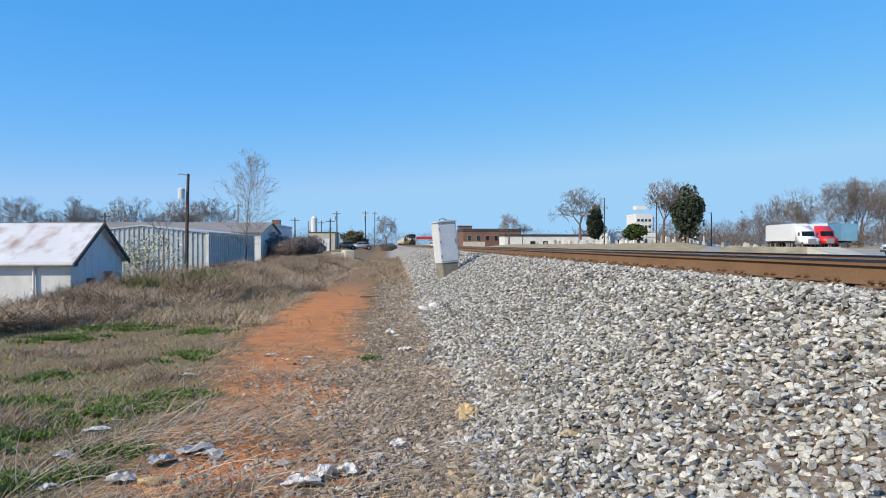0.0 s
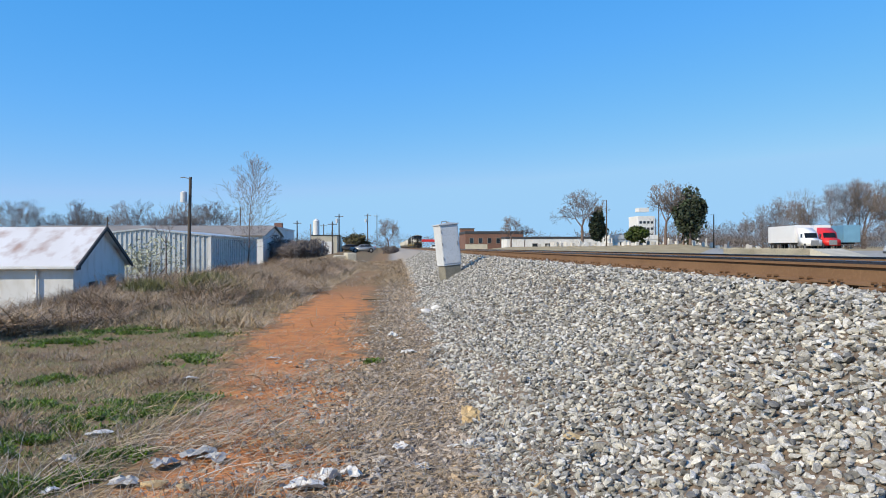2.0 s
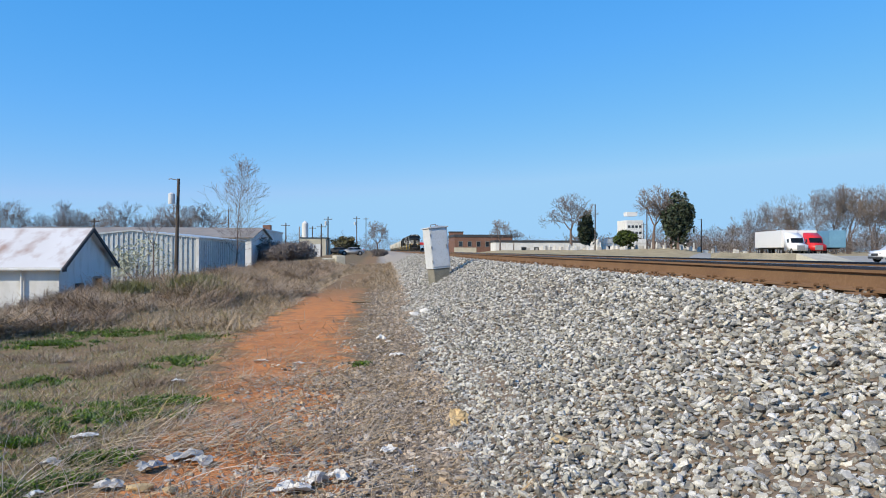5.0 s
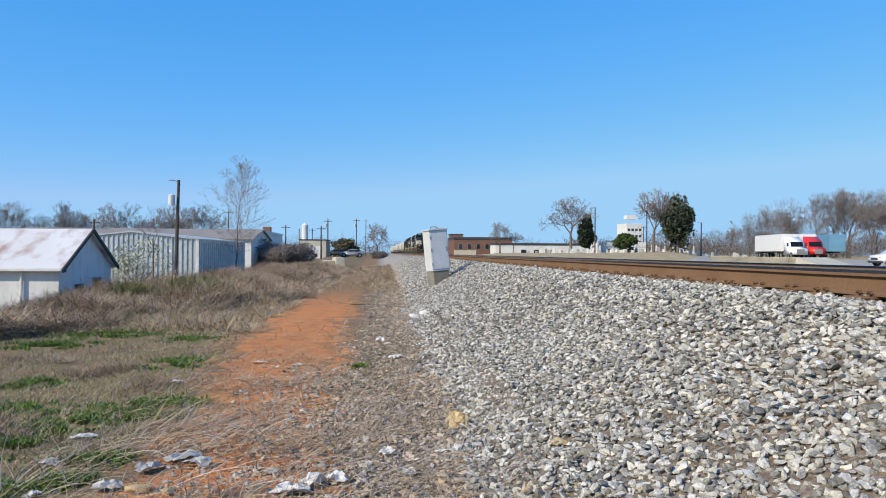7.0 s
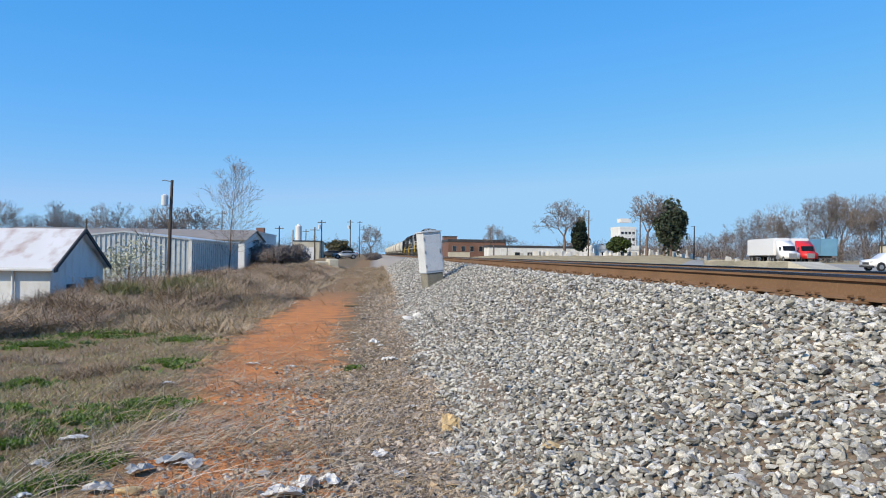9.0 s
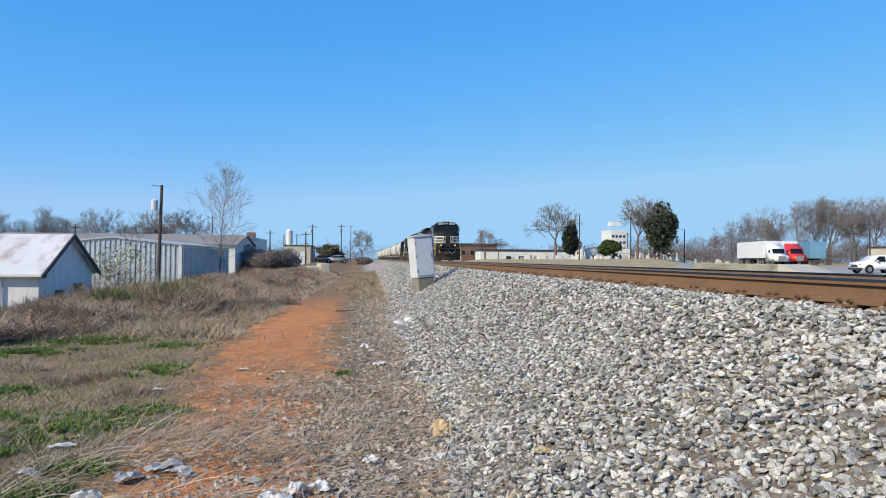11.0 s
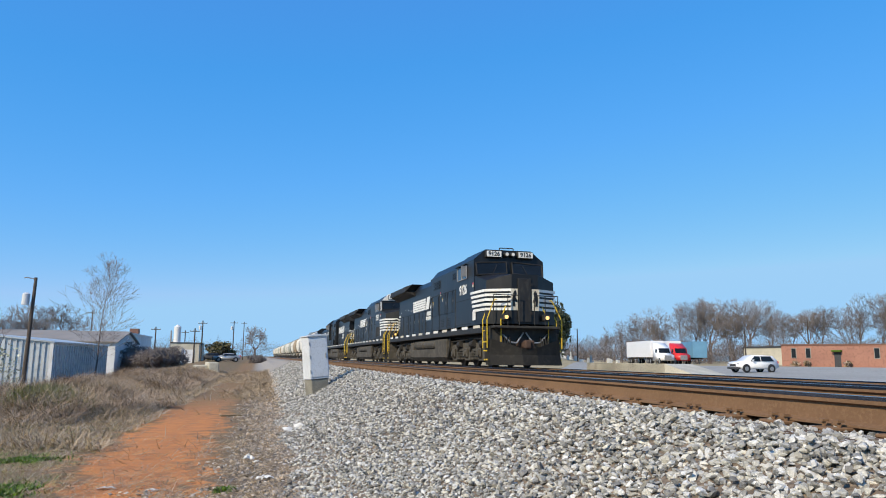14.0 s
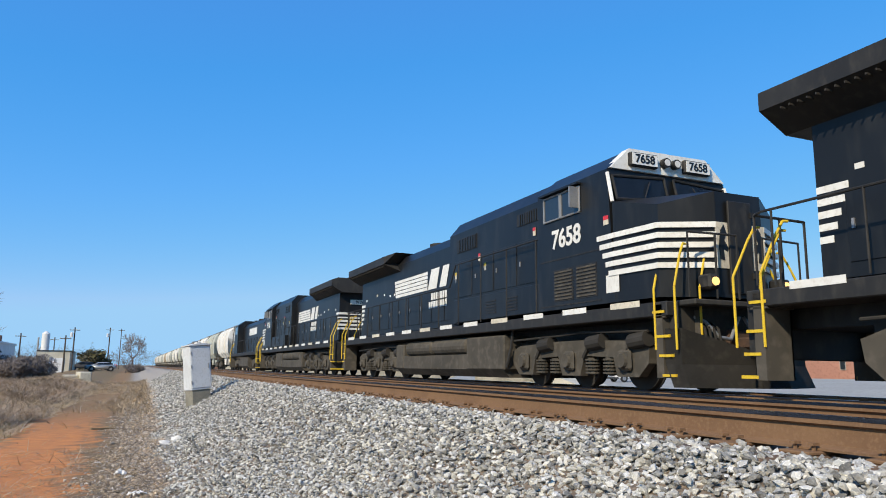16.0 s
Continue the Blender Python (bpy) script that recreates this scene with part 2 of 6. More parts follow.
def bm_tube(bm, p, q, r1, r2=None, seg=8):
    """A rod from p to q."""
    p, q, r1, r2 = Vector(p), Vector(q), float(r1), float(r1 if r2 is None else r2)
    d = (q - p).normalized()
    s = d.orthogonal().normalized()
    t = d.cross(s)
    rings = []
    for c, r in ((p, r1), (q, r2)):
        rings.append([bm.verts.new(c + r * (math.cos(6.2832 * i / seg) * s + math.sin(6.2832 * i / seg) * t)) for i in range(seg)])
    for i in range(seg):
        bm.faces.new((rings[0][i], rings[0][(i + 1) % seg], rings[1][(i + 1) % seg], rings[1][i]))
    bm.faces.new(rings[0][::-1])
    bm.faces.new(rings[1])


def bm_path(bm, pts, r, seg=6):
    for p, q in zip(pts, pts[1:]):
        bm_tube(bm, p, q, r, r, seg)


def mesh_of(name, bm, mat, smooth=False):
    me = bpy.data.meshes.new(name)
    bm.to_mesh(me)
    bm.free()
    me.materials.append(mat)
    if smooth:
        me.polygons.foreach_set("use_smooth", [True] * len(me.polygons))
    return me


def part(name, bm, mat, parent=None, label="", at=None, smooth=False):
    """Links a bmesh as one mesh object, under its thing where one is given."""
    ob = new(name, mesh_of(name, bm, mat, smooth) if not isinstance(bm, bpy.types.Mesh) else bm)
    if parent is not None:
        ob.parent = parent
    if at is not None:
        ob.matrix_basis = at
    return tagged(ob, label)


def thing(name, label, category, at=None, group="", kind=""):
    """An Empty at the base of a thing."""
    ob = new(name)
    ob.empty_display_size = 0.2
    if at is not None:
        ob.matrix_basis = at
    return tagged(ob, label, category, group, kind)


def box_part(name, lo, hi, mat, parent, bevel=0.0, label=""):
    bm = bmesh.new()
    bm_box(bm, lo, hi, bevel)
    return part(name, bm, mat, parent, label)


def from_lists(name, verts, faces, mat):
    me = bpy.data.meshes.new(name)
    me.from_pydata(verts, [], faces)
    me.polygons.foreach_set("use_smooth", [False] * len(me.polygons))
    me.materials.append(mat)
    return me


# ---- lie of the land ----
RAIL_Z, MAIN_Z = 1.485, 1.36
NEAR_TRACK, MAIN_TRACK = 4.42, 9.85
LAND = [(-600, -1.9), (-40, -1.8), (-16, -1.7), (-11, -0.55), (-8, -0.1), (-3, 0.0), (0.3, 0.03), (0.8, 0.12), (2.95, 1.22), (3.3, 1.2), (5.9, 1.2), (6.8, 1.07), (12.5, 1.07), (15.5, 0.3), (40, 0.45), (70, 1.1), (600, 1.3)]


def land(x, y):
    """The height of the ground."""
    for (x0, z0), (x1, z1) in zip(LAND, LAND[1:]):
        if x0 <= x <= x1:
            s = (x - x0) / (x1 - x0)
            z = z0 + (z1 - z0) * s
            break
    else:
        z = LAND[0][1] if x < 0 else LAND[-1][1]
    if x < 2.5 and y > 60:
        flat = 0.5 * min(1, (y - 60) / 60)
        if x < -5:
            z = z + (0.3 - z) * min(1, (y - 60) / 60)
        else:
            z += flat * max(0, min(1, (2.5 - x)))
    if -12 < x < -2 and y > 12:      # a low hummocky bank
        rise = min(1, (y - 12) / 12) * max(0, 1 - ((x + 7) / 4.5) ** 2)
        z += rise * (0.42 + 0.3 * noise.noise((x * 0.3, y * 0.2, 21)))
    if x > 14 and y > 80:      # the graveyard's low hill
        near = max(0.0, min(1.0, (y - 82) / 34))
        a = max(0.0, min(1.0, (x / y - 0.1) / 0.07)) * max(0.0, min(1.0, (0.5 - x / y) / 0.07)) * max(0.0, min(1.0, (260 - y) / 60))
        z += 1.3 * near * near * (3 - 2 * near) * a
    if -12 < x < 1.2:
        z += 0.06 * noise.noise((x * 0.5, y * 0.5, 3)) + 0.025 * noise.noise((x * 2.1, y * 2.1, 7))
    return z


def path_mid(y):
    """The middle of the trodden clay path."""
    return -1.0 - 0.58 * max(0.0, min(1.0, (y - 6) / 7)) + 0.4 * max(0.0, min(1.0, (y - 24) / 12))


def ground_material():
    """Straw-coloured turf with green patches, a trodden path of orange clay, stone dust by the track."""
    m, nt, b = nodes_of("field and clay path")
    n, l = nt.nodes, nt.links
    pos = n.new("ShaderNodeNewGeometry")
    sep = n.new("ShaderNodeSeparateXYZ")
    l.new(pos.outputs["Position"], sep.inputs[0])

    def noise_of(scale, detail=4.0):
        t = n.new("ShaderNodeTexNoise")
        t.inputs["Scale"].default_value, t.inputs["Detail"].default_value = scale, detail
        l.new(pos.outputs["Position"], t.inputs["Vector"])
        return t.outputs[0]

    def math_of(op, a, c=None, d=None):
        t = n.new("ShaderNodeMath")
        t.operation = op
        for i, v in enumerate((a, c, d)):
            if v is None:
                continue
            if isinstance(v, (int, float)):
                t.inputs[i].default_value = v
            else:
                l.new(v, t.inputs[i])
        return t.outputs[0]

    def ramp(v, a, c):
        t = n.new("ShaderNodeMapRange")
        t.inputs["From Min"].default_value, t.inputs["From Max"].default_value = a, c
        l.new(v, t.inputs[0])
        return t.outputs[0]

    def mix(f, a, c):
        t = n.new("ShaderNodeMix")
        t.data_type = "RGBA"
        l.new(f, t.inputs[0])
        for i, v in ((6, a), (7, c)):
            if isinstance(v, tuple):
                t.inputs[i].default_value = (*v, 1)
            else:
                l.new(v, t.inputs[i])
        return t.outputs[2]

    n1, n2, n3, n4 = noise_of(0.7), noise_of(3.0), noise_of(22.0), noise_of(0.35)
    straw = mix(ramp(n3, 0.4, 0.65), (0.26, 0.2, 0.122), (0.14, 0.107, 0.07))
    green = mix(ramp(n3, 0.35, 0.65), (0.15, 0.16, 0.065), (0.22, 0.19, 0.1))
    turf = mix(ramp(math_of("ADD", n1, math_of("MULTIPLY", n2, 0.4)), 0.68, 0.88), straw, green)
    clay = mix(ramp(n2, 0.35, 0.65), (0.64, 0.25, 0.085), (0.52, 0.21, 0.085))
    clay = mix(ramp(n3, 0.55, 0.75), clay, (0.42, 0.2, 0.1))
    # the path's middle wanders to the left and back again
    mid = math_of("ADD", math_of("ADD", math_of("MULTIPLY", ramp(sep.outputs[1], 6.0, 13.0), -0.58), math_of("MULTIPLY", ramp(sep.outputs[1], 24.0, 36.0), 0.4)), -1.0)
    off = math_of("ABSOLUTE", math_of("SUBTRACT", math_of("SUBTRACT", sep.outputs[0], mid), math_of("MULTIPLY", math_of("SUBTRACT", n4, 0.5), 0.9)))
    wide = math_of("ADD", off, math_of("MULTIPLY", math_of("SUBTRACT", n2, 0.5), 2.2))
    wide = math_of("SUBTRACT", wide, math_of("MULTIPLY", ramp(sep.outputs[1], 7.0, 12.0), 0.32))
    pathf = math_of("SUBTRACT", 1.0, ramp(wide, 0.3, 0.85))
    worn = math_of("ADD", 0.2, math_of("MULTIPLY", 0.8, ramp(sep.outputs[1], 31.0, 19.0)))
    pathf = math_of("MULTIPLY", pathf, math_of("ADD", worn, math_of("MULTIPLY", math_of("SUBTRACT", n3, 0.55), 1.6)))
    col = mix(pathf, mix(ramp(n2, 0.4, 0.6), turf, (0.23, 0.155, 0.09)), clay)
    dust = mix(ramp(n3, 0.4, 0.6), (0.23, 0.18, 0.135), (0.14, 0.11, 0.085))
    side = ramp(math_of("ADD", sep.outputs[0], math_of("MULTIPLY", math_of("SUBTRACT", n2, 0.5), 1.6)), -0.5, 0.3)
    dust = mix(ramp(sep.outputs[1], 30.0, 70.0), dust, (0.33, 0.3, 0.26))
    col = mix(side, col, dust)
    # beyond the tracks: pale dry grass
    dry = mix(ramp(n1, 0.4, 0.6), (0.42, 0.34, 0.21), (0.33, 0.27, 0.16))
    col = mix(ramp(sep.outputs[0], 13.0, 15.0), col, dry)
    l.new(col, b.inputs["Base Color"])
    b.inputs["Roughness"].default_value = 0.95
    b.inputs["Specular IOR Level"].default_value = 0.1
    bp = n.new("ShaderNodeBump")
    bp.inputs["Strength"].default_value, bp.inputs["Distance"].default_value = 0.8, 0.05
    l.new(n3, bp.inputs["Height"])
    l.new(bp.outputs[0], b.inputs["Normal"])
    return m


def build_ground():
    xs = [-3000, -1200, -600, -300, -150, -80, -50, -35, -25, -20] + list(np.arange(-17, -6, 0.5)) + list(np.arange(-6, 3.2, 0.2)) + [3.6, 5, 7, 9, 11, 12.5, 13.5, 14.5, 15.5] + list(np.arange(18, 92, 3.0)) + [100, 140, 300, 600, 1200, 3000]
    ys = [-1500, -300, -60, -20, -8, -3] + list(np.arange(0, 16, 0.25)) + list(np.arange(16, 40, 0.5)) + list(np.arange(40, 120, 4)) + list(np.arange(120, 200, 8)) + [200, 220, 300, 450, 700, 1200, 3500]
    verts = [(x, y, land(x, y)) for y in ys for x in xs]
    w = len(xs)
    faces = [(j * w + i, j * w + i + 1, (j + 1) * w + i + 1, (j + 1) * w + i) for j in range(len(ys) - 1) for i in range(w - 1)]
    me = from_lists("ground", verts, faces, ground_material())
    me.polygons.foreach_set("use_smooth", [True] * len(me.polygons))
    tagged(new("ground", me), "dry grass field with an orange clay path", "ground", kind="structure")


build_ground()

# ---- tracks ----
RAIL_PROFILE = [(-0.075, 0.0), (-0.075, 0.012), (-0.012, 0.032), (-0.009, 0.13), (-0.037, 0.142), (-0.037, 0.176), (-0.028, 0.186), (0.028, 0.186), (0.037, 0.176), (0.037, 0.142), (0.009, 0.13), (0.012, 0.032), (0.075, 0.012), (0.075, 0.0)]


def build_track(x0, name, top):
    t = thing(name, "rusty steel rails spiked to weathered timber ties in grey ballast", "railway track", pose(x0, 0, 0), "railway tracks", "structure")
    for s in (-0.755, 0.755):
        bm = bmesh.new()
        bm_prism(bm, [(s + a, top - 0.186 + c) for a, c in RAIL_PROFILE], "y", -60, 900)
        rail = part("rail", bm, M["rust"], t)
        box = bmesh.new()
        bm_box(box, (s - 0.039, -60, top - 0.02), (s + 0.039, 900, top + 0.003))
        part("running_surface", box, M["railtop"], rail, "polished bright strip along the rail head")
    return t


near_track = build_track(NEAR_TRACK, "near_track", RAIL_Z)
main_track = build_track(MAIN_TRACK, "main_track", MAIN_Z)

# ---- the train ----
def text_mesh(body, size, mat, depth=0.004):
    """Flat letters of Blender's own font as a mesh, in the xz plane, read from -y, centred."""
    cu = bpy.data.curves.new("letters", "FONT")
    cu.body, cu.size, cu.align_x, cu.align_y, cu.extrude, cu.offset = body, size, "CENTER", "CENTER", depth, 0.025 * size
    ob = new("letters", cu)
    me = bpy.data.meshes.new_from_object(ob.evaluated_get(bpy.context.evaluated_depsgraph_get()))
    bpy.data.objects.remove(ob)
    me.transform(Matrix.Rotation(radians(90), 4, "X"))
    me.materials.clear()
    me.materials.append(mat)
    return me


def wheelset(parent, y, r=0.53, gauge=0.755):
    bm = bmesh.new()
    for s in (-1, 1):
        bm_tube(bm, (s * (gauge - 0.045), 0, 0), (s * (gauge + 0.06), 0, 0), r, r, 28)
        bm_tube(bm, (s * (gauge - 0.075), 0, 0), (s * (gauge - 0.045), 0, 0), r + 0.025, r + 0.025, 28)
    bm_tube(bm, (-1.0, 0, 0), (1.0, 0, 0), 0.09)
    return part("wheelset", bm, M["grimedark"], parent, "dark steel wheels on one axle", pose(0, y, r))


def loco_truck(parent, axles):
    a0, a1, a2 = axles
    tr = thing("truck", "", "", pose(0, 0, 0))
    tr.parent = parent
    for s in (-1, 1):
        bm = bmesh.new()
        out = [(a0 - 0.62, 0.5), (a0 - 0.34, 0.25), (a0 + 0.3, 0.25), (a0 + 0.42, 0.62), (a1 - 0.5, 0.66), (a1 - 0.34, 0.25), (a1 + 0.34, 0.25), (a1 + 0.5, 0.66),
               (a2 - 0.42, 0.62), (a2 - 0.3, 0.25), (a2 + 0.34, 0.25), (a2 + 0.62, 0.5), (a2 + 0.66, 0.8), (a2 + 0.3, 0.92), (a1 + 0.5, 0.98), (a1 - 0.5, 0.98), (a0 - 0.3, 0.92), (a0 - 0.66, 0.8)]
        bm_prism(bm, out, "x", s * 1.02, s * 1.2)
        part("side_frame", bm, M["grime"], tr)
        for a in axles:
            bm = bmesh.new()
            bm_box(bm, (min(s * 1.2, s * 1.3), a - 0.2, 0.36), (max(s * 1.2, s * 1.3), a + 0.2, 0.76), 0.05)
            bm_tube(bm, (s * 1.3, a, 0.55), (s * 1.36, a, 0.55), 0.15, 0.13, 12)
            part("journal_box", bm, M["grime"], tr)
        for c in (a0 + 0.62, a1 - 0.68, a1 + 0.68, a2 - 0.62):
            bm = bmesh.new()
            bm_tube(bm, (s * 1.12, c, 0.27), (s * 1.12, c, 0.62), 0.1, 0.1, 10)
            for k in range(5):
                bm_tube(bm, (s * 1.12, c, 0.3 + k * 0.065), (s * 1.12, c, 0.335 + k * 0.065), 0.15, 0.15, 12)
            part("coil_spring", bm, M["grime"], tr)
        bm = bmesh.new()
        for c in (a0 - 0.45, a0 + 0.9, a1 + 0.9):
            bm_tube(bm, (s * 1.22, c - 0.22, 0.95), (s * 1.22, c + 0.26, 0.9), 0.15, 0.15, 12)
            bm_tube(bm, (s * 1.22, c + 0.26, 0.9), (s * 1.22, c + 0.5, 0.62), 0.05, 0.05, 6)
        bm_path(bm, [(s * 1.25, a0 - 0.7, 1.08), (s * 1.25, a1 - 0.5, 1.14), (s * 1.25, a1 + 0.4, 1.1), (s * 1.25, a2 + 0.6, 1.05)], 0.025)
        part("brake_rigging", bm, M["grimedark"], tr)
    bm = bmesh.new()
    bm_box(bm, (-1.0, a0 - 0.6, 0.6), (1.0, a2 + 0.6, 1.0))
    bm_box(bm, (-0.75, a0 - 0.5, 1.0), (0.75, a2 + 0.5, 1.26))
    part("bolster", bm, M["grimedark"], tr)
    return [wheelset(tr, a) for a in axles]


def stripe_bands(parent, mat, path, bands, lift=0.006):
    """Level bands of paint that follow a plan line round the nose; each band has its own start along the first leg."""
    for z0, z1, y_start in bands:
        pts = [(path[0][0], y_start)] + list(path[1:])
        bm = bmesh.new()
        cx = sum(x for x, y in pts) / len(pts)
        for i in range(len(pts) - 1):
            (xa, ya), (xb, yb) = pts[i], pts[i + 1]
            nx, ny = yb - ya, xa - xb
            n = math.hypot(nx, ny) or 1.0
            if nx * (1 if cx > 0 else -1) - ny * 0.5 < 0:
                nx, ny = -nx, -ny
            nx, ny = nx / n * 0.01, ny / n * 0.01
            base = [(xa - nx, ya - ny), (xb - nx, yb - ny), (xb + nx * lift / 0.006, yb + ny * lift / 0.006), (xa + nx * lift / 0.006, ya + ny * lift / 0.006)]
            bm_prism(bm, base, "z", z0, z1)
        part("paint_stripe", bm, mat, parent)


def corner_steps(parent, y_end, s, sign):
    """Steps, side plates and yellow rails at one corner; sign: +1 at the front end, -1 at the rear."""
    x_out, x_in = s * 1.5, s * 0.95
    lo, hi = min(x_out, x_in), max(x_out, x_in)
    bm = bmesh.new()
    for k in range(4):
        z, y = 0.28 + 0.33 * k, y_end + sign * (0.05 + 0.07 * k)
        bm_box(bm, (lo, min(y, y + sign * 0.3), z), (hi, max(y, y + sign * 0.3), z + 0.03))
    bm_box(bm, (lo, min(y_end + sign * 0.32, y_end + sign * 0.5), 0.25), (hi, max(y_end + sign * 0.32, y_end + sign * 0.5), 1.5))
    bm_box(bm, (min(x_in, x_in + s * 0.03), min(y_end, y_end + sign * 0.5), 0.25), (max(x_in, x_in + s * 0.03), max(y_end, y_end + sign * 0.5), 1.4))
    part("step_well", bm, M["grime"], parent)
    for k in range(4):
        z, y = 0.28 + 0.33 * k, y_end + sign * (0.05 + 0.07 * k)
        bm = bmesh.new()
        bm_box(bm, (lo, min(y - sign * 0.02, y), z - 0.01), (hi, max(y - sign * 0.02, y), z + 0.04))
        bm_box(bm, (x_out - (0.012 if s < 0 else 0), min(y, y + sign * 0.3), z - 0.01), (x_out + (0.012 if s > 0 else 0), max(y, y + sign * 0.3), z + 0.035))
        part("step_edge", bm, M["yellow"], parent, "yellow-painted step edge")
    for x, yy in ((x_out, y_end + sign * 0.5), (x_out, y_end - sign * 0.02), (x_in, y_end - sign * 0.02)):
        bm = bmesh.new()
        bm_path(bm, [(x, yy, 0.72), (x + s * 0.01, yy, 1.78), (x - s * 0.22, yy + sign * 0.1, 2.34), (x - s * 0.34, yy + sign * 0.14, 2.56), (x - s * 0.42, yy + sign * 0.16, 2.56)], 0.021, 8)
        part("handrail", bm, M["yellow"], parent, "bent yellow grab rail")


def side_number(parent, number, y, z, x=-1.506, size=0.56):
    for s in (-1, 1):
        m = pose(s * abs(x), y, z, 0, 0, -90 if s < 0 else 90)
        part("side_number", text_mesh(number, size, M["white_paint"]), M["white_paint"], parent, "white road number", m)


def side_mark(parent, y0, y1, z0, x):
    """A striped emblem of white bars and two bold blocks, with two rows of worn bars under it."""
    w = y1 - y0
    for s in (-1, 1):
        xs = sorted((s * x, s * (x + 0.006)))
        for k in range(5):
            bm = bmesh.new()
            z = z0 + 0.13 * k
            back, front = (y1 - 0.0, y0 + w * 0.36) if s < 0 else (y0 + 0.0, y1 - w * 0.36)
            a, c = sorted((back, front))
            bm_prism(bm, [(a, z), (c - 0.03 * k * s, z), (c - 0.03 * (k + 1) * s, z + 0.105), (a, z + 0.105)], "x", xs[0], xs[1])
            part("emblem_bar", bm, M["white_paint"], parent, "white paint bar")
        bm = bmesh.new()
        f = y0 if s < 0 else y1
        d = 1 if s < 0 else -1
        for ya, yb in ((0.16, 0.33), (0.0, 0.13)):
            bm = bmesh.new()
            bm_prism(bm, [(f + d * w * (yb + 0.02), z0), (f + d * w * (ya + 0.04), z0), (f + d * w * (ya - 0.01), z0 + 0.66), (f + d * w * (yb - 0.04), z0 + 0.66)], "x", xs[0], xs[1])
            part("emblem_block", bm, M["white_paint"], parent, "bold white paint shape")
        for row, n in ((0, 7), (1, 8)):
            for k in range(n):
                bm = bmesh.new()
                a = f + d * (w * 0.02 + 0.19 * k)
                a, c = sorted((a, a + d * 0.14))
                bm_box(bm, (xs[0] + s * 0.016, a, z0 - 0.36 - 0.27 * row), (xs[1] + s * 0.016, c, z0 - 0.14 - 0.27 * row))
                part("lettering_bar", bm, M["white_paint"], parent, "worn white bars of lettering")


def locomotive(number, white_brow=False, at=None, label=""):
    """A six-axle wide-nose diesel. Its front looks along -y and its coupler's face is at y = 0; z = 0 is the rail top."""
    t = thing("locomotive", label, "locomotive", at, "locomotives of the train")
    K = M["black"]
    # frame
    bm = bmesh.new()
    bm_box(bm, (-1.5, 0.75, 1.3), (1.5, 21.35, 1.55), 0.015)
    bm_box(bm, (-0.8, 0.9, 1.0), (0.8, 21.2, 1.32))
    part("frame", bm, M["blackgrime"], t)
    for i in range(12):
        y = 1.45 + 1.66 * i
        for s in (-1, 1):
            xs = sorted((s * 1.5, s * 1.506))
            box_part("sill_stripe", (xs[0], y, 1.41), (xs[1], y + 0.86, 1.52), M["white_paint" if i % 3 else "cream_paint"], t)
    # pilot, plough, coupler
    bm = bmesh.new()
    plan = [(-1.52, 0.62), (-1.42, 0.34), (-0.3, -0.12), (0.3, -0.12), (1.42, 0.34), (1.52, 0.62)]
    low = [bm.verts.new((x, y, 0.1)) for x, y in plan]
    mid = [bm.verts.new((x, y + 0.18, 0.48)) for x, y in plan]
    top = [bm.verts.new((x * 0.98, y + 0.2, 1.08 - 0.36 * (abs(x) < 0.5))) for x, y in plan]
    for r0, r1 in ((low, mid), (mid, top)):
        for i in range(5):
            bm.faces.new((r0[i], r0[i + 1], r1[i + 1], r1[i]))
    bmesh.ops.solidify(bm, geom=bm.faces[:], thickness=0.03)
    part("snow_plough", bm, M["plough"], t, "dusty grey-brown plough blade")
    bm = bmesh.new()
    bm_box(bm, (-1.35, 0.66, 0.7), (1.35, 0.95, 1.55), 0.02)
    bm_box(bm, (-1.32, 0.26, 1.46), (1.32, 1.2, 1.56), 0.02)
    part("pilot", bm, M["plough"], t)
    bm = bmesh.new()
    bm_box(bm, (-0.12, 0.2, 0.76), (0.12, 0.95, 0.96), 0.03)
    bm_box(bm, (-0.2, -0.02, 0.7), (0.06, 0.26, 1.02), 0.05)
    bm_box(bm, (0.06, 0.08, 0.7), (0.22, 0.3, 1.02), 0.05)
    bm_box(bm, (-0.3, 0.6, 0.68), (0.3, 0.76, 1.1), 0.03)
    part("coupler", bm, M["rust_dark"], t, "rusty brown coupler")
    for s in (-1, 1):
        bm = bmesh.new()
        bm_path(bm, [(s * 1.0, 0.7, 1.3), (s * 0.85, 0.55, 1.2), (s * 0.6, 0.5, 0.95), (s * 0.35, 0.5, 0.92), (s * 0.2, 0.55, 1.1), (s * 0.05, 0.58, 1.32)], 0.032, 8)
        part("hose", bm, M["steel"], t, "looped grey air hose")
        for k in range(4):
            bm = bmesh.new()
            x = s * (0.62 + 0.1 * k)
            bm_path(bm, [(x, 0.68, 1.2), (x, 0.5, 1.1), (x + 0.02, 0.42, 0.7 - 0.03 * k)], 0.024, 6)
            part("hose", bm, M["grimedark"], t)
    for s in (-1, 1):
        bm = bmesh.new()
        bm_box(bm, (s * 0.82 - 0.13, 0.3, 1.66), (s * 0.82 + 0.13, 0.6, 1.92), 0.04)
        lamp = part("ditch_light", bm, M["blackgrime"], t)
        bm = bmesh.new()
        bm_tube(bm, (s * 0.82, 0.28, 1.79), (s * 0.82, 0.315, 1.79), 0.075, 0.075, 16)
        part("lens", bm, M["lamp_on"], lamp, "lit warm lens")
        for sg, ye in ((1, 0.55), (-1, 21.55)):
            corner_steps(t, ye, s, sg)
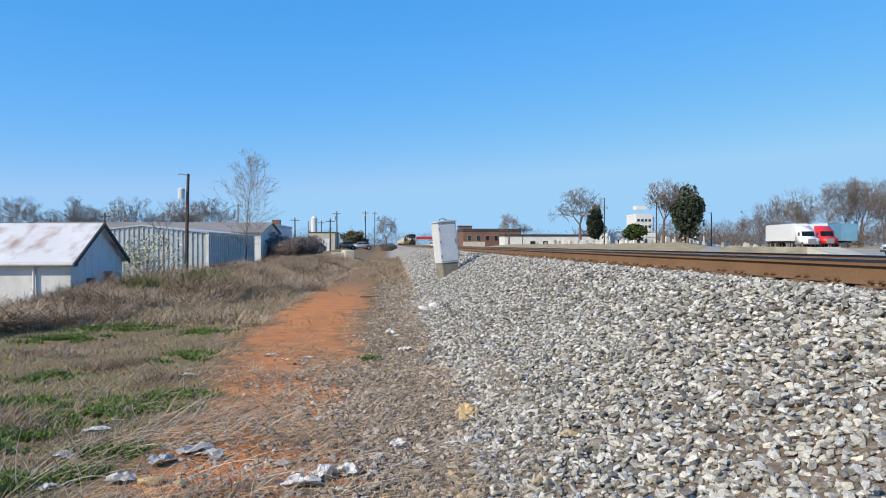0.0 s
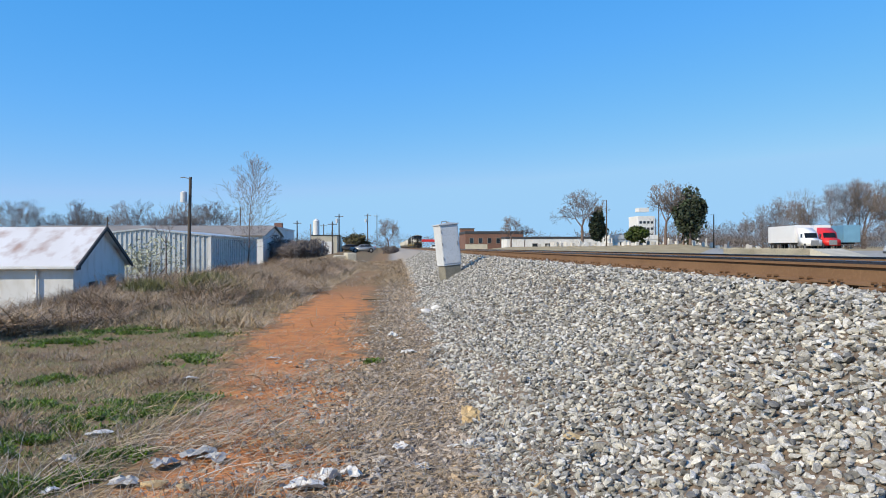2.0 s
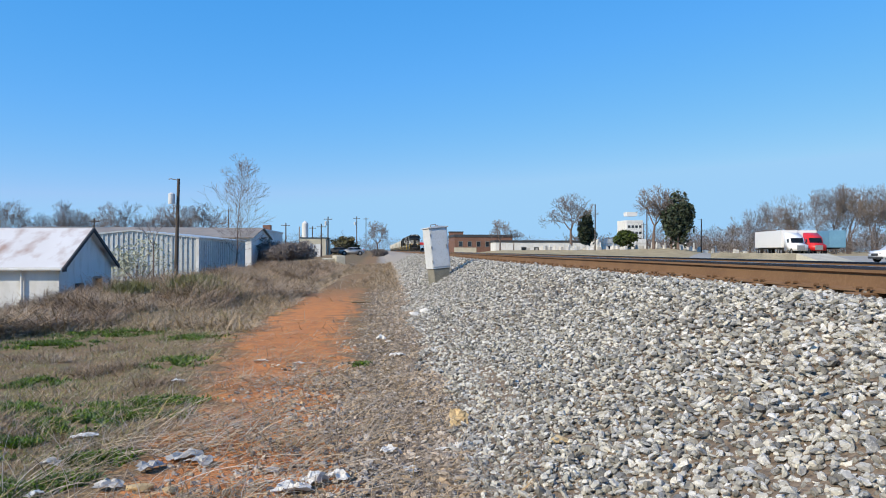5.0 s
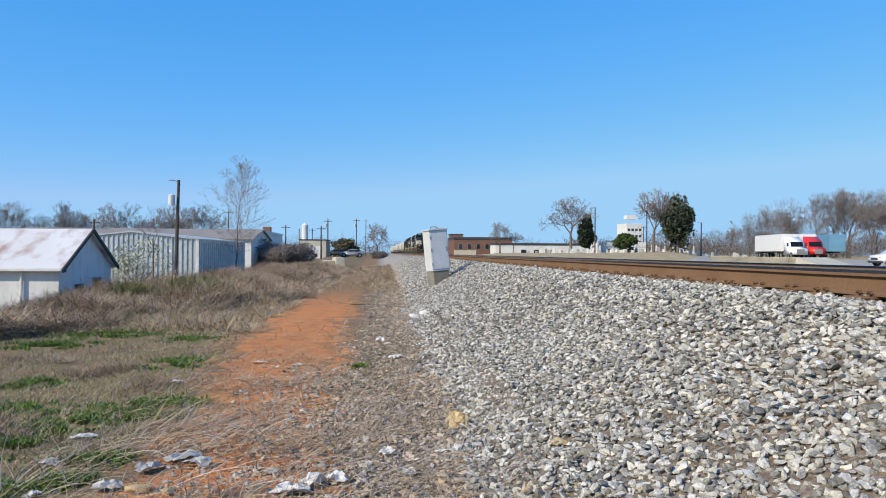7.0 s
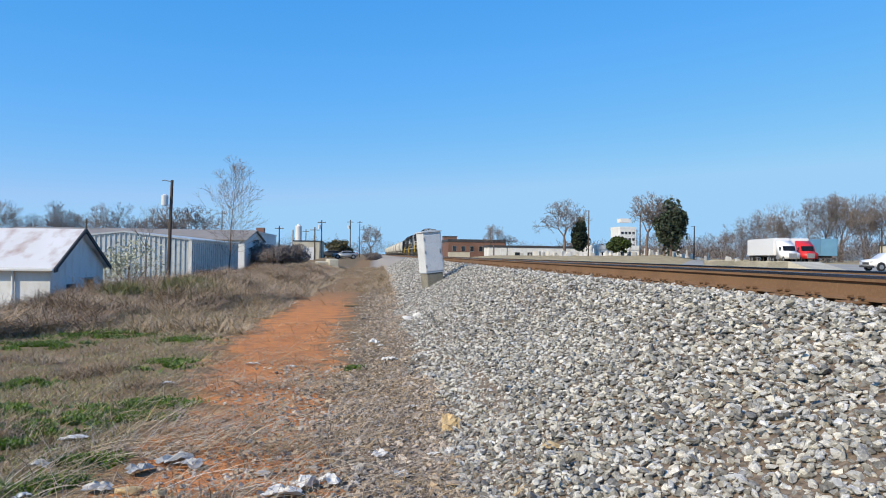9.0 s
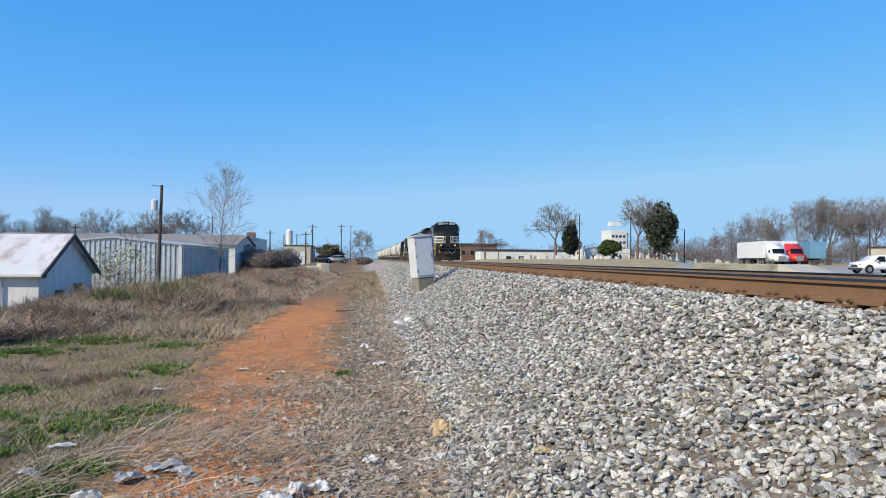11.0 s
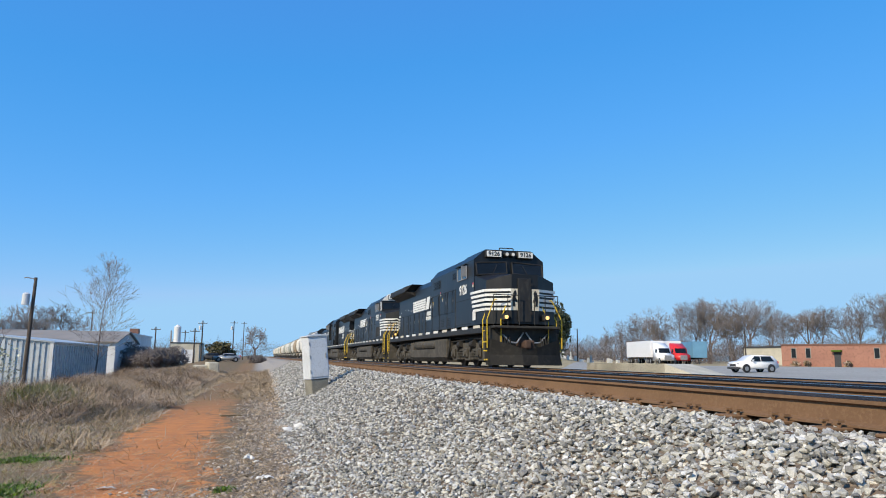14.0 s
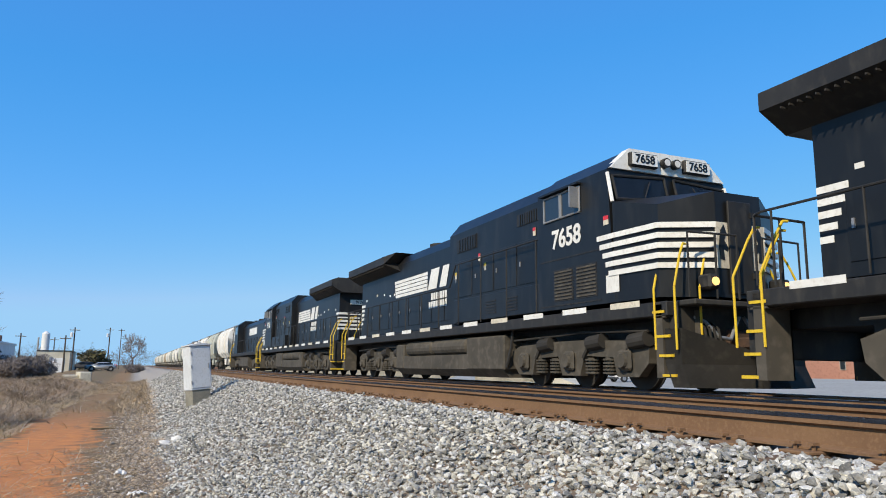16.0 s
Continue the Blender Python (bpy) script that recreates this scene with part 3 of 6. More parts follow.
    # nose
    plan = [(-1.5, 2.15), (-1.42, 1.0), (-0.55, 0.5), (0.55, 0.5), (1.42, 1.0), (1.5, 2.15)]
    bm = bmesh.new()
    low = [bm.verts.new((x, y, 1.55)) for x, y in plan]
    top = [bm.verts.new((x * (0.97 if y < 2 else 1), y + 0.02, {2.15: 3.5, 1.0: 3.22, 0.5: 3.44}[y])) for x, y in plan]
    ridge = [bm.verts.new((-0.55, 2.15, 3.62)), bm.verts.new((0.55, 2.15, 3.62))]
    for i in range(5):
        bm.faces.new((low[i], low[i + 1], top[i + 1], top[i]))
    for q in ((top[0], top[1], top[2], ridge[0]), (top[2], top[3], ridge[1], ridge[0]), (top[3], top[4], top[5], ridge[1])):
        bm.faces.new(q)
    bmesh.ops.recalc_face_normals(bm, faces=bm.faces[:])
    part("nose", bm, K, t)
    bands = [(2.06 + 0.18 * k, 2.16 + 0.18 * k, 2.15 + 0.16 + 0.09 * k) for k in range(5)]
    sp = M["white_paint"]
    for s in (-1, 1):
        p = [(s * (abs(x) + 0.014), y - 0.012) for x, y in plan[:3]]
        stripe_bands(t, sp, [(s * 1.514, 0)] + p, bands)
        xs = sorted((s * 0.58, s * 0.27))
        box_part("nose_panel", (xs[0], 0.485, 2.06), (xs[1], 0.499, 2.88), M["cream_paint"], t, 0, "dirty cream panel")
        bm = bmesh.new()
        bm_prism(bm, [(s * 0.5, 2.22), (s * 0.4, 2.2), (s * 0.42, 2.4), (s * 0.33, 2.36), (s * 0.32, 2.44), (s * 0.4, 2.56), (s * 0.34, 2.7), (s * 0.4, 2.84), (s * 0.47, 2.74), (s * 0.52, 2.5)], "y", 0.474, 0.486)
        part("nose_emblem", bm, K, t, "small black figure on the panel")
    bm = bmesh.new()
    bm_box(bm, (-0.3, 0.45, 1.62), (0.24, 0.5, 3.28), 0.012)
    for z in (1.9, 3.0):
        bm_box(bm, (0.2, 0.42, z), (0.3, 0.47, z + 0.1))
    part("nose_door", bm, M["blackgrime"], t)
    # front platform rail
    for s in (-1, 1):
        bm = bmesh.new()
        bm_path(bm, [(s * 1.3, 0.4, 1.5), (s * 1.3, 0.4, 2.62), (s * 0.3, 0.3, 2.62), (s * 0.3, 0.3, 1.5)], 0.02)
        bm_tube(bm, (s * 0.75, 0.34, 1.5), (s * 0.75, 0.34, 2.62), 0.02)
        part("front_railing", bm, M["blackgrime"], t)
    # cab
    bm = bmesh.new()
    bm_prism(bm, [(-1.5, 1.55), (1.5, 1.55), (1.5, 4.2), (0.98, 4.64), (-0.98, 4.64), (-1.5, 4.2)], "y", 2.15, 4.95)
    for v in bm.verts:
        if v.co.y < 3 and v.co.z > 3.5:
            v.co.y += 0.16 if v.co.z < 4.3 else 0.22
    cab = part("cab", bm, K, t)
    for s in (-1, 1):
        bm = bmesh.new()
        q = [(s * 0.12, 2.19, 3.66), (s * 1.4, 2.16, 3.56), (s * 1.42, 2.29, 4.06), (s * 0.12, 2.31, 4.14)]
        bm.faces.new([bm.verts.new((x, y - 0.02, z)) for x, y, z in q])
        bmesh.ops.solidify(bm, geom=bm.faces[:], thickness=0.012)
        ws = part("windshield", bm, M["glass"], cab, "dark cab windshield")
        bm = bmesh.new()
        pts = [Vector((x, y - 0.03, z)) for x, y, z in q]
        bm_path(bm, pts + pts[:1], 0.028)
        bm_tube(bm, (s * 0.75, 2.12, 3.6), (s * 0.55, 2.2, 4.0), 0.012)
        part("window_frame", bm, M["blackgrime"], ws)
        xs = sorted((s * 1.49, s * 1.512))
        for y0, y1 in ((3.25, 3.95), (4.0, 4.65)):
            w = box_part("cab_window", (xs[0], y0, 3.52), (xs[1], y1, 4.06), M["glass"], cab)
            bm = bmesh.new()
            xf = s * 1.52
            bm_path(bm, [(xf, y0, 3.52), (xf, y1, 3.52), (xf, y1, 4.06), (xf, y0, 4.06), (xf, y0, 3.52)], 0.022)
            part("window_frame", bm, M["steel"], w, "bare metal sash")
        xs = sorted((s * 1.51, s * 1.75))
        box_part("mirror", (xs[0], 3.26, 3.6), (xs[1], 3.3, 4.04), M["steel"], cab)
        xs = sorted((s * 1.5, s * 1.62))
        box_part("sunshade", (xs[0], 3.2, 4.1), (xs[1], 4.7, 4.13), K, cab)
        xs = sorted((s * 1.5, s * 1.506))
        box_part("notice_plate", (xs[0], 2.02, 1.74), (xs[1], 2.42, 2.08), M["white_paint"], cab, 0, "white square notice")
        box_part("notice_plate", (xs[0], 2.3, 3.08), (xs[1], 2.46, 3.26), M["cream_paint"], cab, 0, "small red and cream sticker")
        box_part("notice_band", (xs[0] - 0.002, 2.3, 3.18), (xs[1] + 0.002, 2.46, 3.26), M["red_paint"], cab, 0, "red sticker heading")
        if white_brow:
            for y0 in (2.72, 3.56):
                g = box_part("intake_grille", (xs[0], y0, 1.72), (xs[1], y0 + 0.72, 2.4), M["blackgrime"], cab)
                bm = bmesh.new()
                for k in range(9):
                    bm_box(bm, (min(s * 1.506, s * 1.522), y0 + 0.03, 1.75 + 0.072 * k), (max(s * 1.506, s * 1.522), y0 + 0.69, 1.785 + 0.072 * k))
                part("louvre", bm, M["grime"], g)
        bm = bmesh.new()
        for y0, y1, z in ((2.6, 4.85, 1.62), (2.6, 4.85, 2.62)):
            bm_box(bm, (xs[0] - 0.002, y0, z), (xs[1] + 0.006, y1, z + 0.025))
        part("panel_seam", bm, M["blackgrime"], cab)
    side_number(t, number, 3.8, 3.06)
    if white_brow:
        bm = bmesh.new()
        bm_prism(bm, [(-1.46, 4.22), (1.46, 4.22), (0.98, 4.67), (-0.98, 4.67)], "y", 2.26, 2.5)
        part("brow", bm, M["white_paint"], cab, "white-painted cab brow")
        for s in (-1, 1):
            bm = bmesh.new()
            bm_path(bm, [(s * 1.5, 2.16, 3.5), (s * 1.5, 2.3, 4.12)], 0.04)
            part("corner_post", bm, M["white_paint"], cab, "white corner post")
    for s in (-1, 1):
        nb = box_part("number_board", (s * 0.68 - 0.34, 2.16, 4.3), (s * 0.68 + 0.34, 2.5, 4.58), M["blackgrime"], cab, 0.02)
        box_part("number_face", (s * 0.68 - 0.31, 2.15, 4.325), (s * 0.68 + 0.31, 2.159, 4.555), M["white_paint"], nb, 0, "white number board face")
        part("number_digits", text_mesh(number, 0.24, K), K, nb, "black digits", pose(s * 0.68, 2.146, 4.44))
        bm = bmesh.new()
        bm_tube(bm, (s * 0.13, 2.14, 4.45), (s * 0.13, 2.4, 4.45), 0.1, 0.1, 16)
        hl = part("headlight", bm, M["blackgrime"], cab)
        bm = bmesh.new()
        bm_tube(bm, (s * 0.13, 2.13, 4.45), (s * 0.13, 2.142, 4.45), 0.07, 0.07, 16)
        part("lens", bm, M["lamp_off"], hl, "pale headlight lens")
    bm = bmesh.new()
    bm_path(bm, [(-0.3, 2.6, 4.63), (-0.3, 2.6, 4.76), (0.3, 2.6, 4.76), (0.3, 2.6, 4.63)], 0.02)
    part("roof_rail", bm, M["blackgrime"], cab)
    bm = bmesh.new()
    bm_tube(bm, (0.5, 3.4, 4.63), (0.5, 3.4, 4.8), 0.12, 0.02, 10)
    part("antenna", bm, M["blackgrime"], cab)
    # equipment hood behind the cab
    bm = bmesh.new()
    bm_prism(bm, [(-1.28, 1.55), (1.28, 1.55), (1.28, 4.2), (0.95, 4.6), (-0.95, 4.6), (-1.28, 4.2)], "y", 4.95, 10.45)
    eq = part("equipment_hood", bm, K, t)
    for s in (-1, 1):
        xs = sorted((s * 1.28, s * 1.295))
        for y0, y1, z0, z1 in ((5.2, 6.3, 3.75, 4.05), (8.6, 9.9, 3.6, 4.0)):
            g = box_part("intake_grille", (xs[0], y0, z0), (xs[1], y1, z1), M["blackgrime"], eq)
            bm = bmesh.new()
            for k in range(int((y1 - y0) / 0.11)):
                bm_box(bm, (min(s * 1.295, s * 1.315), y0 + 0.03 + 0.11 * k, z0 + 0.02), (max(s * 1.295, s * 1.315), y0 + 0.08 + 0.11 * k, z1 - 0.02))
            part("louvre", bm, K, g)
        for y0 in (5.1, 6.35, 7.6, 8.9):
            d = box_part("access_door", (xs[0], y0, 2.3), (xs[1], y0 + 1.15, 3.35), K, eq, 0.006)
            box_part("latch", (min(s * 1.295, s * 1.315), y0 + 1.02, 2.75), (max(s * 1.295, s * 1.315), y0 + 1.06, 2.87), M["steel"], d)
        xs = sorted((s * 1.28, s * 1.47))
        lock = box_part("battery_box", (xs[0], 5.0, 1.55), (xs[1], 9.7, 2.2), K, eq, 0.012)
        for y0 in (6.0, 7.1):
            bm = bmesh.new()
            for k in range(5):
                bm_box(bm, (min(s * 1.46, s * 1.485), y0, 1.68 + 0.075 * k), (max(s * 1.46, s * 1.485), y0 + 0.55, 1.71 + 0.075 * k))
            part("louvre", bm, M["blackgrime"], lock)
        for k, (y, z, c) in enumerate(((5.4, 3.4, "red_paint"), (8.0, 2.9, "white_paint"), (8.35, 3.2, "red_paint"), (9.9, 2.85, "cream_paint"))):
            xs = sorted((s * 1.295, s * 1.3))
            st = box_part("sticker", (xs[0], y, z), (xs[1], y + 0.12, z + 0.2), M["cream_paint"], eq, 0, "small warning sticker")
            xs = sorted((s * 1.3, s * 1.304))
            box_part("sticker_band", (xs[0], y, z + 0.12), (xs[1], y + 0.12, z + 0.2), M["red_paint"] if c == "red_paint" else M["yellow"], st)
    # engine hood
    bm = bmesh.new()
    bm_prism(bm, [(-0.98, 1.55), (0.98, 1.55), (0.98, 4.04), (0.74, 4.38), (-0.74, 4.38), (-0.98, 4.04)], "y", 10.3, 20.45)
    hood = part("engine_hood", bm, K, t)
    for s in (-1, 1):
        xs = sorted((s * 0.98, s * 0.995))
        for k in range(9):
            y = 10.45 + 1.07 * k
            d = box_part("access_door", (xs[0], y, 1.75), (xs[1], y + 1.0, 2.75), K, hood, 0.006)
            box_part("latch", (min(s * 0.995, s * 1.02), y + 0.88, 2.2), (max(s * 0.995, s * 1.02), y + 0.92, 2.34), M["steel"], d)
        for y, z, c in ((16.2, 2.95, "white_paint"), (16.7, 2.95, "white_paint"), (17.4, 3.05, "red_paint"), (18.3, 3.1, "cream_paint"), (19.7, 3.0, "white_paint")):
            xs = sorted((s * 0.98, s * 0.985))
            st = box_part("sticker", (xs[0], y, z), (xs[1], y + 0.14, z + 0.08), M["white_paint" if c == "red_paint" else c], hood)
    side_mark(t, 11.2, 16.1, 2.84, 0.984)
    bm = bmesh.new()
    bm_tube(bm, (0, 14.0, 4.2), (0, 14.0, 4.62), 0.44, 0.46, 16)
    part("exhaust_stack", bm, M["grimedark"], t)
    bm = bmesh.new()
    for y in (10.9, 11.1, 11.3):
        bm_tube(bm, (-0.5, y, 4.38), (-0.1, y - 0.1, 4.38), 0.05, 0.08, 8)
    bm_box(bm, (-0.4, 10.9, 4.2), (-0.2, 11.3, 4.37))
    part("air_horn", bm, M["blackgrime"], t)
    # radiator wings
    bm = bmesh.new()
    bm_prism(bm, [(-0.98, 3.8), (-1.5, 4.1), (-1.5, 4.38), (-1.2, 4.49), (1.2, 4.49), (1.5, 4.38), (1.5, 4.1), (0.98, 3.8)], "y", 15.6, 20.9)
    for v in bm.verts:
        if v.co.y < 16 and v.co.z < 4.48 and abs(v.co.x) > 1:
            v.co.y += 0.5
    wing = part("radiator_wing", bm, M["blackgrime"], t, "sooty flared radiator hood")
    bm = bmesh.new()
    for k in range(30):
        for s in (-1, 1):
            bm_box(bm, (min(s * 1.02, s * 1.5), 16.3 + 0.145 * k, 4.02), (max(s * 1.02, s * 1.5), 16.32 + 0.145 * k, 4.05))
    part("radiator_slats", bm, M["grimedark"], wing)
    # rear end stripes
    for k in range(5):
        z = 2.06 + 0.18 * k
        for s in (-1, 1):
            xs = sorted((s * 0.98, s * 0.986))
            box_part("paint_stripe", (xs[0], 19.95 + 0.07 * (4 - k), z), (xs[1], 20.45, z + 0.1), sp, t)
        box_part("paint_stripe", (-0.98, 20.45, z), (0.98, 20.456, z + 0.1), sp, t)
    nb = box_part("rear_number_board", (-0.45, 20.45, 3.28), (0.45, 20.51, 3.5), M["white_paint"], t)
    part("number_digits", text_mesh(number, 0.2, K), K, nb, "black digits", pose(0, 20.518, 3.39, 0, 0, 180))
    # walkway rails
    for s in (-1, 1):
        bm = bmesh.new()
        bm_path(bm, [(s * 1.47, 4.98, 3.22), (s * 1.47, 9.6, 3.22), (s * 1.47, 10.0, 2.62), (s * 1.47, 21.0, 2.6)], 0.02)
        for k in range(12):
            y = 5.1 + 1.43 * k
            bm_tube(bm, (s * 1.47, y, 1.5), (s * 1.47, y, 3.22 if y < 9.7 else 2.6), 0.018)
        part("walkway_rail", bm, M["blackgrime"], t)
    for s in (-1, 1):
        bm = bmesh.new()
        bm_path(bm, [(s * 1.3, 21.3, 1.55), (s * 1.3, 21.3, 2.62), (s * 0.2, 21.34, 2.62), (s * 0.2, 21.34, 1.55)], 0.022)
        bm_tube(bm, (s * 0.75, 21.32, 1.55), (s * 0.75, 21.32, 2.62), 0.02)
        bm_path(bm, [(s * 1.47, 21.0, 2.6), (s * 1.3, 21.3, 2.62)], 0.02)
        part("rear_railing", bm, M["blackgrime"], t)
    box_part("rear_pilot", (-1.4, 21.3, 0.55), (1.4, 21.45, 1.5), M["blackgrime"], t, 0.02)
    bm = bmesh.new()
    bm_box(bm, (-0.12, 21.4, 0.76), (0.12, 22.1, 0.96), 0.03)
    bm_box(bm, (-0.2, 22.0, 0.7), (0.2, 22.3, 1.02), 0.05)
    part("coupler", bm, M["rust"], t)
    # fuel tank with air reservoirs
    bm = bmesh.new()
    bm_prism(bm, [(-1.42, 0.36), (-1.2, 0.16), (1.2, 0.16), (1.42, 0.36), (1.42, 0.75), (1.0, 0.8), (1.0, 1.2), (-1.0, 1.2), (-1.0, 0.8), (-1.42, 0.75)], "y", 6.85, 14.6)
    bm_box(bm, (-1.44, 6.75, 0.34), (1.44, 8.9, 1.2), 0.04)
    bm_box(bm, (-1.44, 13.9, 0.34), (1.44, 14.65, 1.15), 0.04)
    part("fuel_tank", bm, M["grime"], t, "dusty grey-brown fuel tank")
    for s in (-1, 1):
        for y0, y1 in ((9.1, 11.4), (11.65, 13.7)):
            bm = bmesh.new()
            bm_tube(bm, (s * 1.2, y0, 1.0), (s * 1.2, y1, 1.0), 0.24, 0.24, 16)
            bm_tube(bm, (s * 1.2, y0 - 0.08, 1.0), (s * 1.2, y0, 1.0), 0.16, 0.24, 16)
            bm_tube(bm, (s * 1.2, y1, 1.0), (s * 1.2, y1 + 0.08, 1.0), 0.24, 0.16, 16)
            part("air_reservoir", bm, M["grime"], t)
        bm = bmesh.new()
        bm_path(bm, [(s * 1.3, 6.5, 1.35), (s * 1.3, 6.6, 0.9), (s * 1.35, 6.75, 0.4)], 0.04)
        part("filler_pipe", bm, M["blackgrime"], t)
        bm = bmesh.new()
        bm_tube(bm, (s * 1.25, 7.8, 1.2), (s * 1.25, 7.8, 1.32), 0.09)
        part("filler_cap", bm, M["blackgrime"], t)
    wheels = loco_truck(t, (2.25, 4.15, 6.05)) + loco_truck(t, (15.35, 17.25, 19.15))
    for o in t.children:      # the body sits a little higher on its trucks
        if o.type == "MESH" and min(v.co.z for v in o.data.vertices) + o.location.z > 1.2:
            o.location.z += 0.09
    return t, wheels


def road_switcher(at, label):
    """A four-axle diesel with a low nose and a narrow hood, long hood leading."""
    t = thing("locomotive", label, "locomotive", at, "locomotives of the train")
    K = M["black"]
    box_part("frame", (-1.5, 0.8, 1.25), (1.5, 16.9, 1.5), M["blackgrime"], t, 0.02)
    bm = bmesh.new()
    bm_prism(bm, [(-0.95, 1.5), (0.95, 1.5), (0.95, 3.7), (0.7, 4.05), (-0.7, 4.05), (-0.95, 3.7)], "y", 1.6, 12.4)
    hood = part("engine_hood", bm, K, t)
    for s in (-1, 1):
        for k in range(7):
            xs = sorted((s * 0.95, s * 0.965))
            box_part("access_door", (xs[0], 2.0 + 1.4 * k, 1.7), (xs[1], 3.3 + 1.4 * k, 2.7), K, hood, 0.006)
        xs = sorted((s * 0.95, s * 0.956))
        box_part("emblem_bars", (xs[0], 5.0, 2.95), (xs[1], 9.0, 3.5), M["white_paint"], hood, 0, "white paint panel")
        corner_steps(t, 0.6, s, 1)
        corner_steps(t, 17.1, s, -1)
        bm = bmesh.new()
        bm_path(bm, [(s * 1.45, 1.2, 2.55), (s * 1.45, 16.4, 2.55)], 0.02)
        for k in range(11):
            bm_tube(bm, (s * 1.45, 1.2 + 1.5 * k, 1.5), (s * 1.45, 1.2 + 1.5 * k, 2.55), 0.018)
        part("walkway_rail", bm, M["blackgrime"], t)
    bm = bmesh.new()
    bm_prism(bm, [(-1.48, 1.5), (1.48, 1.5), (1.48, 3.95), (0.9, 4.4), (-0.9, 4.4), (-1.48, 3.95)], "y", 12.4, 14.6)
    cab = part("cab", bm, K, t)
    for s in (-1, 1):
        xs = sorted((s * 1.47, s * 1.49))
        box_part("cab_window", (xs[0], 12.8, 3.2), (xs[1], 14.2, 3.85), M["glass"], cab)
    box_part("low_nose", (-0.95, 14.6, 1.5), (0.95, 16.2, 2.9), K, t, 0.08)
    for y in (4.0, 6.5, 9.0):
        bm = bmesh.new()
        bm_tube(bm, (0, y, 4.0), (0, y, 4.25), 0.6, 0.6, 18)
        part("roof_fan", bm, M["blackgrime"], t)
    bm = bmesh.new()
    bm_prism(bm, [(-1.4, 0.4), (-1.1, 0.18), (1.1, 0.18), (1.4, 0.4), (1.4, 1.1), (-1.4, 1.1)], "y", 6.0, 10.6)
    part("fuel_tank", bm, M["grime"], t)
    for yc in (3.2, 13.6):
        for s in (-1, 1):
            bm = bmesh.new()
            bm_prism(bm, [(yc - 1.8, 0.5), (yc - 1.0, 0.3), (yc - 0.6, 0.6), (yc + 0.6, 0.6), (yc + 1.0, 0.3), (yc + 1.8, 0.5), (yc + 1.8, 0.85), (yc, 1.0), (yc - 1.8, 0.85)], "x", s * 1.02, s * 1.2)
            part("side_frame", bm, M["grime"], t)
        for d in (-1.37, 1.37):
            wheelset(t, yc + d, 0.508)
    box_part("coupler", (-0.15, 0.05, 0.72), (0.15, 0.9, 1.0), M["rust"], t, 0.03)
    box_part("coupler", (-0.15, 16.8, 0.72), (0.15, 17.55, 1.0), M["rust"], t, 0.03)
    return t


